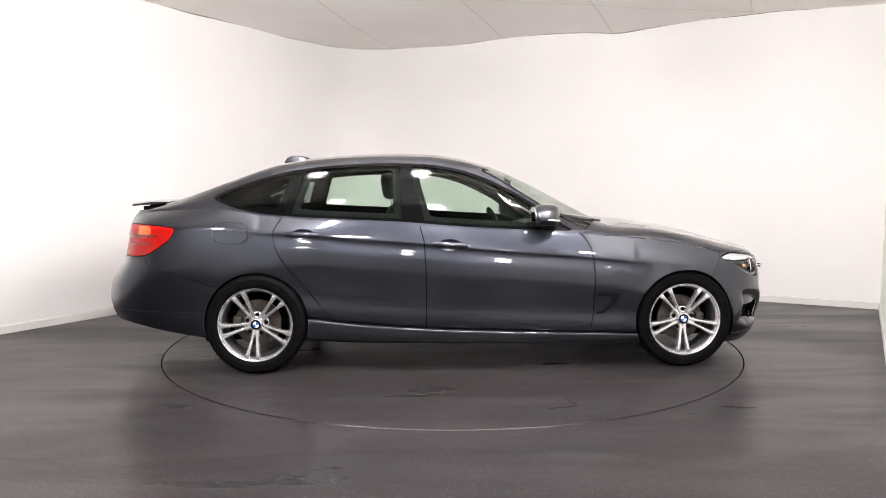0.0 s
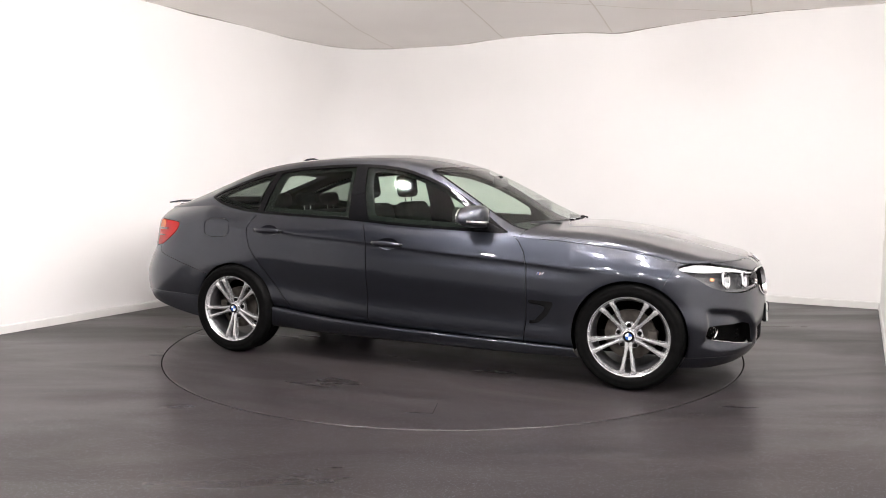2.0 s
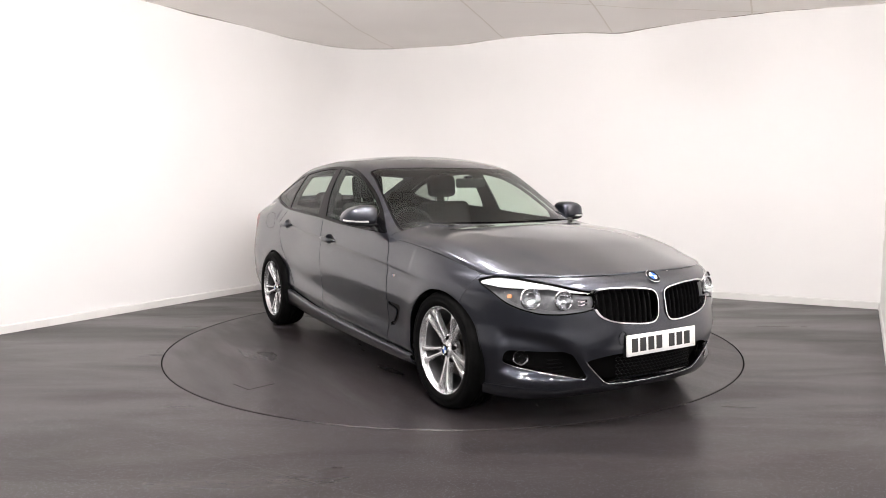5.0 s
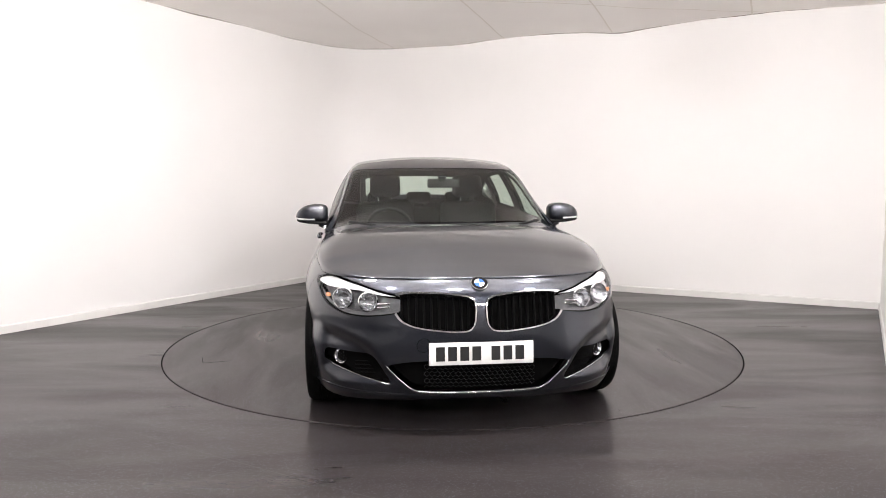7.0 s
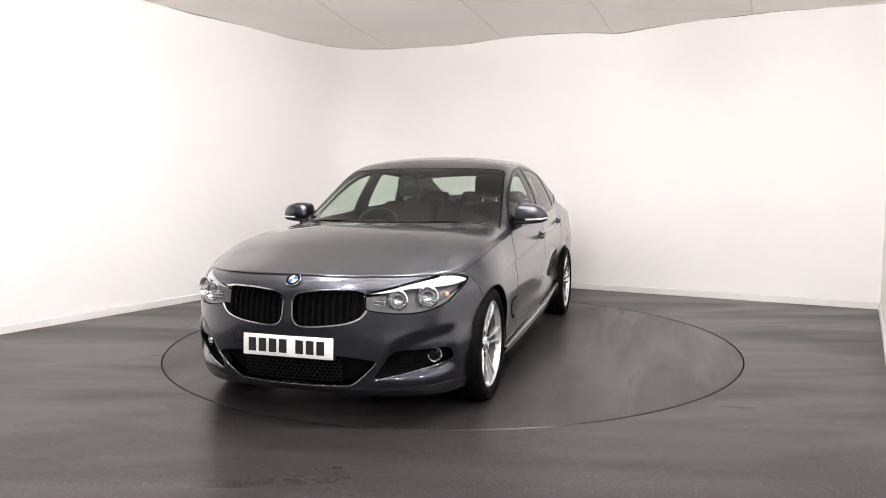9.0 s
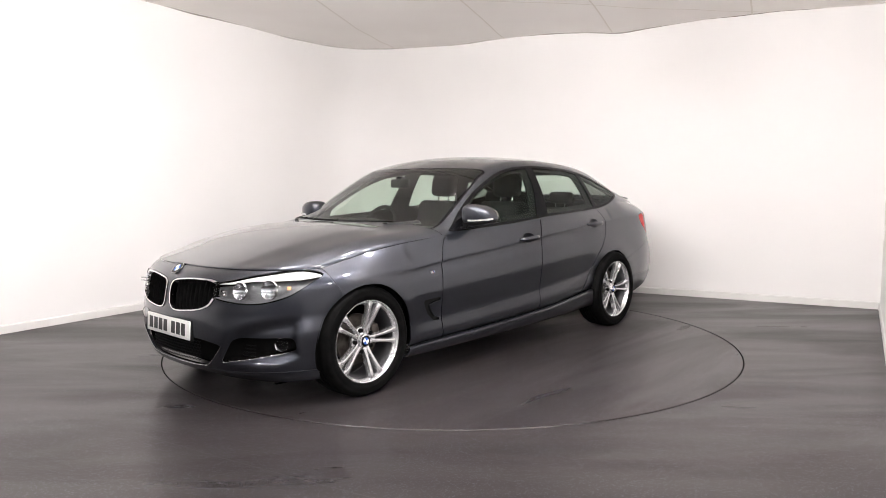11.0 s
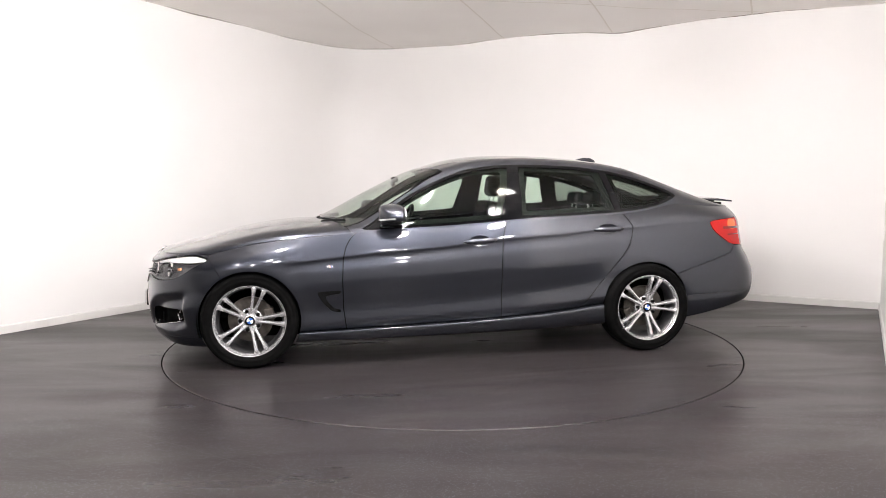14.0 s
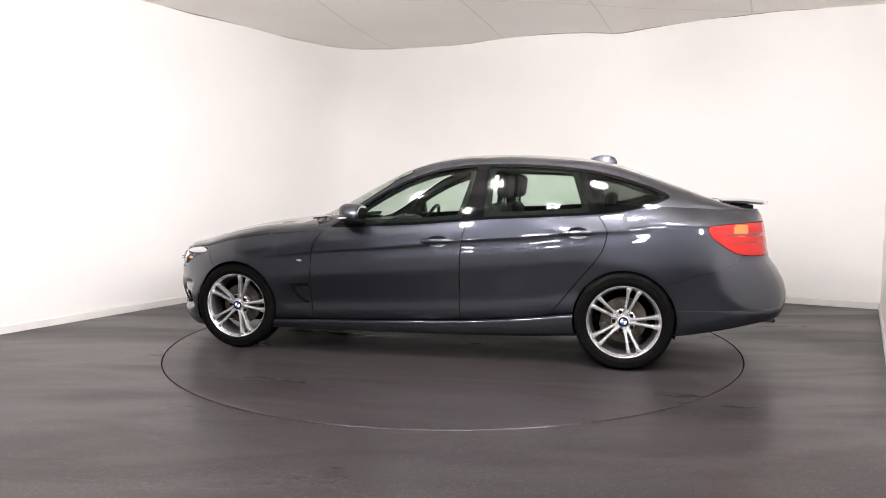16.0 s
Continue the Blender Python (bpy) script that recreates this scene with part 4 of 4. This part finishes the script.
def wheel(x, k, roll):
    """k: 1 left, -1 right."""
    ob = new("wheel")
    ob.parent = CAR
    ob.matrix_basis = pose(x + OX, k * (.777 if x > 0 else .800) + OY, .334, 0, 0, 0 if k > 0 else 180) @ pose(0, 0, 0, 0, roll)
    tyre, ring, hub, disc_, barrel = wheel_parts()
    part("tyre", tyre, RUBBER, ob, "black road tyre", 50)
    part("rim", ring, ALLOY, ob, "silver alloy rim", 35)
    part("hub", hub, ALLOY, ob)
    part("barrel", barrel, BARREL, ob, "dark inner rim barrel")
    part("brake_disc", disc_, STEEL, ob, "slightly rusty steel brake disc")
    if "spoke" not in MESHES:
        for s in (-1, 1):
            MESHES["spoke", s] = part("spoke", spoke(s), ALLOY, ob, angle=30)
        MESHES["web"] = part("web", web(), ALLOY, ob)
        MESHES["bolt"] = part("wheel_bolt", lathe([(.0125, .045), (.0125, .067), (.008, .069), (.001, .069)], 12), GAP, ob)
        MESHES["spoke"] = [MESHES["spoke", -1].data, MESHES["spoke", 1].data, MESHES["web"].data, MESHES["bolt"].data]
        for key in (("spoke", -1), ("spoke", 1), "web", "bolt"):
            bpy.data.objects.remove(MESHES.pop(key))
    for i in range(5):
        turn = pose(0, 0, 0, 0, 180 + 72 * i)
        for data, name in zip(MESHES["spoke"][:3], ("spoke", "spoke", "web")):
            o = new(name, data)
            o.parent = ob
            o.matrix_basis = turn
        o = new("wheel_bolt", MESHES["spoke"][3])
        o.parent = ob
        o.matrix_basis = pose(0, 0, 0, 0, 72 * i) @ pose(0, .003, .067)
    bm = box(-.045, .045, -.05, .03, .105, .165, .012)
    bm.transform(pose(0, 0, 0, 0, -95 if x > 0 else 95))
    part("brake_caliper", bm, STEEL, ob, "grey brake caliper")
    roundel(ob, pose(0, .078, 0), .034)
    return ob


MESHES = {}
for wx, wk, wr in ((FRONT_AXLE, 1, 19), (REAR_AXLE, 1, 19), (FRONT_AXLE, -1, 0), (REAR_AXLE, -1, -7)):
    wheel(wx, wk, wr)


def wheel_housing(x, k):
    """The dark liner over a wheel."""
    bm = bmesh.new()
    rows = []
    for a in np.linspace(-20, 200, 40):
        c, s = math.cos(radians(a)) * (ARCH + .008), math.sin(radians(a)) * (ARCH + .008)
        rows.append([bm.verts.new((x + c, k * y, .335 + s)) for y in (.52, .852)])
    for p, q in zip(rows, rows[1:]):
        bm.faces.new((p[0], p[1], q[1], q[0]))
    bm.faces.new([r[0] for r in rows])
    return on_car(part("wheel_housing", bm, GAP, CAR, "dark wheel arch liner"))


for wx in (FRONT_AXLE, REAR_AXLE):
    for wk in (1, -1):
        wheel_housing(wx, wk)

on_car(part("underbody", box(-1.80, 2.06, -.61, .61, .17, .30, .03), GAP, CAR, "dark underbody"))


# ---------------------------------------------------------------- fittings of the car
def flank_y(x, z):
    """The half width of the flank at x and height z."""
    zb, zs, zc, zt = (float(g(x)) for g in (Z_LOW, Z_SILL, Z_CREASE, Z_TOP))
    row, f = (0, (z - zb) / (zs - zb)) if z < zs else (1, (z - zs) / (zc - zs)) if z < zc else (2, (z - zc) / (zt - zc))
    return float(side_point(0, 0, x, z, row, min(max(f, 0), 1))[1])


def door_handle(door, x, z, k, tilt):
    """A pull handle bridging its cup."""
    y = flank_y(x, z)
    bm = bmesh.new()
    rows = []
    for s in np.linspace(-1, 1, 17):
        h = .0165 * (1 - abs(s)**3.2)**.5 + .002
        out = .030 * (1 - s**4) + .006
        rows.append([bm.verts.new((x + s * .122, k * (y + out + dy * .010), z + s * .122 * tilt + h * dz + .001))
                     for dy, dz in ((-1, .2), (-.6, .9), (.3, 1), (1, .35), (1, -.35), (.3, -1), (-.6, -.9), (-1, -.2))])
    for p, q in zip(rows, rows[1:]):
        for i in range(8):
            bm.faces.new((p[i], p[(i + 1) % 8], q[(i + 1) % 8], q[i]))
    bm.faces.new(rows[0])
    bm.faces.new(rows[-1])
    h = part("door_handle", bm, PAINT, door, "grey painted pull handle", 60)
    for s in (-1, 1):
        foot = box(-.016, .016, -.022, .012, -.010, .010, .004, pose(x + s * .098, k * (y + .006), z + s * .098 * tilt))
        part("handle_foot", foot, BLACK, h)
    return h


for dk in (1, -1):
    door_handle(DOORS["front_door", dk], -.130, .859, dk, -.055)
    door_handle(DOORS["rear_door", dk], -1.114, .930, dk, -.035)


def loft(rows, cap=True):
    bm = bmesh.new()
    rings = [[bm.verts.new(p) for p in r] for r in rows]
    n = len(rings[0])
    for p, q in zip(rings, rings[1:]):
        for i in range(n):
            bm.faces.new((p[i], p[(i + 1) % n], q[(i + 1) % n], q[i]))
    if cap:
        bm.faces.new(rings[0])
        bm.faces.new(rings[-1])
    return bm


def door_mirror(door, k):
    """Wing mirror: painted cap, black foot, silver repeater and the glass."""
    def ring(y, xf, xr, z0, z1, power=3.3):
        out = []
        for a in np.linspace(0, 2 * math.pi, 24, endpoint=False):
            c, s = math.cos(a), math.sin(a)
            u, v = math.copysign(abs(c)**(2 / power), c), math.copysign(abs(s)**(2 / power), s)
            out.append(((xf + xr) / 2 + u * (xf - xr) / 2, k * y, (z0 + z1) / 2 + v * (z1 - z0) / 2))
        return out
    cap = loft([ring(.812, .545, .450, 1.018, 1.098), ring(.824, .580, .434, 1.000, 1.118), ring(.850, .598, .426, .993, 1.128), ring(.90, .602, .424, .993, 1.130), ring(.95, .595, .424, .996, 1.122),
                ring(.990, .578, .428, 1.001, 1.106), ring(1.018, .552, .434, 1.008, 1.084), ring(1.034, .522, .444, 1.016, 1.060), ring(1.040, .49, .458, 1.025, 1.045)])
    m = part("door_mirror", cap, PAINT, door, "grey painted wing mirror with a silver repeater strip", 50)
    low = loft([ring(.815, .560, .445, .978, 1.015), ring(.86, .585, .436, .980, 1.013), ring(.95, .588, .448, .988, 1.012), ring(1.01, .56, .452, .998, 1.013), ring(1.03, .53, .46, 1.008, 1.016)])
    part("lower_shell", low, BLACK, m, "black lower shell")
    strip = loft([[(x + dx, k * y, z + dz) for dx, dz in ((-.004, -.006), (.005, -.006), (.005, .006), (-.004, .006))]
                  for x, y, z in ((.602, .90, 1.020), (.600, .945, 1.021), (.588, .985, 1.023), (.566, 1.012, 1.025), (.535, 1.030, 1.028), (.505, 1.038, 1.03))])
    part("repeater", strip, SATIN, m, "silver indicator strip")
    face = [[(x, k * (.930 + .090 * math.copysign(abs(math.cos(a))**.75, math.cos(a))), 1.061 - .012 * math.cos(a) + (.046 - .010 * math.cos(a)) * math.copysign(abs(math.sin(a))**.75, math.sin(a)))
             for a in np.linspace(0, 2 * math.pi, 28, endpoint=False)] for x in (.430, .4215)]
    part("mirror_glass", loft(face), MIRROR, m, "mirror glass")
    foot = loft([[(x + dx, k * y, z + dz) for dx, dz in ((-.05, -.012), (.05, -.012), (.04, .014), (-.04, .014))] for x, y, z in ((.545, .80, .962), (.545, .83, .965), (.53, .875, .985))])
    part("mirror_foot", foot, GLOSS_BLACK, m, "gloss black foot")
    return m


for dk in (1, -1):
    door_mirror(DOORS["front_door", dk], dk)


def number_plate():
    """A white plate; its characters are plain dark bars."""
    m = pose(2.288, 0, .433, 0, -3, 0)
    plate = on_car(part("number_plate", box(-.006, .004, -.26, .26, -.0555, .0555, .004, m), PLATE, CAR, "white number plate with plain dark bars"))
    y = -.205
    for i in range(7):
        part("bar", box(.0035, .0052, y - .022, y + .022, -.035, .035, 0, m), INK, plate)
        y += .060 + (.035 if i == 3 else 0)
    for s in (-1, 1):
        for z in (-.04, .04):
            bm = bmesh.new()
            disc(bm, .006, 0, 12, .003, m @ pose(.005, s * .247, z, 0, 0, 90))
            part("screw_cap", bm, WHITE, plate)
    part("holder", box(-.028, -.007, -.262, .262, -.060, .058, .004, m), BLACK, plate, "black plate holder")


number_plate()
roundel(CAR, pose(2.210 + OX, OY, .765, 0, 0, -90) @ pose(0, 0, 0, 48), .041, .007)

for dk in (1, -1):
    emblem = new("wing_emblem")
    emblem.parent = CAR
    emblem.location = (OX, OY, 0)
    tagged(emblem, "small silver emblem of slanted bars")
    for i, w in enumerate((.0045, .0045, .0045, .008, .008)):
        ex = .925 + (.008 * i if i < 3 else .022 + .012 * (i - 3))
        ey = flank_y(ex, .70)
        part("bar", box(-w / 2, w / 2, -.002, .003, -.009, .009, .001, pose(ex, dk * ey, .70, 0, 22)), (SATIN, BLUE, AMBER, SATIN, SATIN)[i] if i else SATIN, emblem)


ring = [(2.296 - .36 * (.285 + .034 * math.cos(a))**2 + .018, -.285 + .034 * math.cos(a), .478 + .034 * math.sin(a)) for a in np.linspace(0, 2 * math.pi, 28, endpoint=False)]
on_car(part("tow_cover", tube(ring, .0016, 5, True), GAP, CAR, "thin round joint of the towing eye cover"))


def spoiler():
    """The raised rear blade on two dark struts."""
    rows = []
    for y in np.linspace(-.52, .52, 27):
        s = abs(y / .52)
        x0, x1 = -2.445 + .10 * s**2.5, -2.105 + .02 * s**2
        z, th = 1.146 - .008 * s**2, .018 * (1 - .6 * s**6)
        rows.append([(x0, y, z - .014), (x0 + .01, y, z - .010 + th * .4), ((x0 + x1) / 2, y, z + .006 + th * .4), (x1, y, z + .010), (x1, y, z + .002), ((x0 + x1) / 2, y, z - th), (x0 + .01, y, z - .014 - th * .6)])
    blade = on_car(part("spoiler", loft(rows), PAINT, CAR, "raised grey rear spoiler blade", 50))
    for y in (-.33, .33):
        part("strut", box(-2.28, -2.17, y - .03, y + .03, 1.085, 1.145, .008), BLACK, blade, "black spoiler strut")
    part("well", box(-2.30, -2.13, -.44, .44, 1.086, 1.118, .01), BLACK, blade)


spoiler()


def antenna():
    rows = []
    for x, w, h in ((-1.365, .016, .030), (-1.345, .020, .052), (-1.31, .022, .060), (-1.25, .022, .052), (-1.20, .018, .034), (-1.16, .012, .012), (-1.145, .004, .003)):
        z = float(Z_MID(x)) - .004
        rows.append([(x, -w, z), (x, -w * .7, z + h * .6), (x, -w * .25, z + h), (x, w * .25, z + h), (x, w * .7, z + h * .6), (x, w, z)])
    on_car(part("roof_antenna", loft(rows), PAINT, CAR, "grey fin-shaped roof antenna", 60))


antenna()


for dk in (1, -1):
    bm = loft([[(x, dk * (y + a), z + b) for a, b in ((-.035, -.02), (-.02, .010), (.015, .012), (.035, -.01))] for x, y, z in ((.82, .640, 1.010), (.87, .61, 1.006), (.95, .55, 1.000), (.99, .50, .995))])
    on_car(part("cowl_end", bm, BLACK, CAR, "black cowl end piece"))

for ey in (.40, .48):
    bm = lathe([(.036, -.10), (.038, .09), (.036, .10), (.032, .095), (.031, -.02), (.001, -.02)], 24)
    bm.transform(pose(-2.34, ey + .06, .345, 0, 0, 90))
    on_car(part("exhaust_pipe", bm, CHROME, CAR, "chrome exhaust pipe"))


# ---------------------------------------------------------------- inside of the car
def front_seat(y):
    seat = new("front_seat")
    seat.parent = CAR
    seat.location = (OX, OY, 0)
    tagged(seat, "dark cloth front seat with headrest")
    part("cushion", box(-.36, .16, y - .25, y + .25, .42, .58, .06, segments=4), CLOTH, seat)
    part("backrest", box(-.07, .07, y - .245, y + .245, 0, .62, .06, pose(-.36, 0, .52, 0, -14), segments=4), CLOTH, seat)
    head = part("headrest", box(-.055, .055, y - .13, y + .13, -.095, .095, .045, pose(-.545, 0, 1.255, 0, -8), segments=4), CLOTH, seat)
    for s in (-.06, .06):
        part("rod", tube([(-.520, y + s, 1.08), (-.535, y + s, 1.18)], .006, 8), SATIN, head)


front_seat(.36)
front_seat(-.36)

bench = new("rear_bench")
bench.parent = CAR
bench.location = (OX, OY, 0)
tagged(bench, "dark cloth rear bench with headrests")
part("cushion", box(-1.12, -.62, -.62, .62, .42, .58, .05, segments=3), CLOTH, bench)
part("backrest", box(-.06, .06, -.62, .62, 0, .56, .05, pose(-1.14, 0, .52, 0, -18), segments=3), CLOTH, bench)
for by in (-.38, 0, .38):
    hh = part("headrest", box(-.045, .045, by - .12, by + .12, -.055, .055, .035, pose(-1.33, 0, 1.145, 0, -10), segments=3), CLOTH, bench)
    for s in (-.05, .05):
        part("rod", tube([(-1.315, by + s, 1.04), (-1.325, by + s, 1.11)], .006, 8), SATIN, hh)
on_car(part("parcel_shelf", box(-1.98, -1.36, -.52, .52, .985, 1.010, .008), CLOTH, CAR, "dark parcel shelf"))
on_car(part("cabin_floor", box(-1.9, 1.0, -.74, .74, .30, .36, .02), GAP, CAR, "dark cabin floor"))


def dashboard():
    rows = []
    for y in np.linspace(-.68, .68, 15):
        b = .07 * (y / .68)**2
        rows.append([(.30 + b, y, .70), (.36 + b, y, .86), (.42 + b, y, .93), (.52 + b, y, .965), (.75, y, .972 - .01 * b), (.92 - b * 1.6, y, .965), (.92 - b * 1.6, y, .70)])
    d = on_car(part("dashboard", loft(rows), BLACK, CAR, "black moulded dashboard", 50))
    rows = [[(.34, y, .93), (.40, y, 1.0 - .6 * (y + .36)**2), (.52, y, 1.005 - .6 * (y + .36)**2), (.60, y, .96)] for y in np.linspace(-.55, -.17, 9)]
    part("instrument_hood", loft(rows), BLACK, d)
    m = pose(.265, -.36, .915, 0, -24)
    w = on_car(part("steering_wheel", tube([m @ Vector((0, .183 * math.cos(a), .183 * math.sin(a))) for a in np.linspace(0, 2 * math.pi, 36, endpoint=False)], .0165, 10, True), BLACK, CAR, "black leather steering wheel"))
    part("boss", box(-.02, .035, -.065, .065, -.055, .055, .02, m), BLACK, w)
    for a in (0, 180, 270):
        part("spoke", box(-.008, .012, .05, .18, -.018, .018, .006, m @ pose(0, 0, 0, a)), SATIN if a == 270 else BLACK, w)


dashboard()
mm = on_car(part("interior_mirror", box(-.012, .012, -.12, .12, -.034, .034, .012, pose(.40, .04, 1.275, 0, 0, -8), segments=3), BLACK, CAR, "black interior mirror"))
part("mount", box(.36, .415, .0, .06, 1.285, 1.33, .012), BLACK, mm)


def motions():
    rows = [(t, pose(0, 0, 0, 0, 0, a)) for t, a in TURN]
    walk(CAR, rows)
    walk(TABLE, rows)


motions()
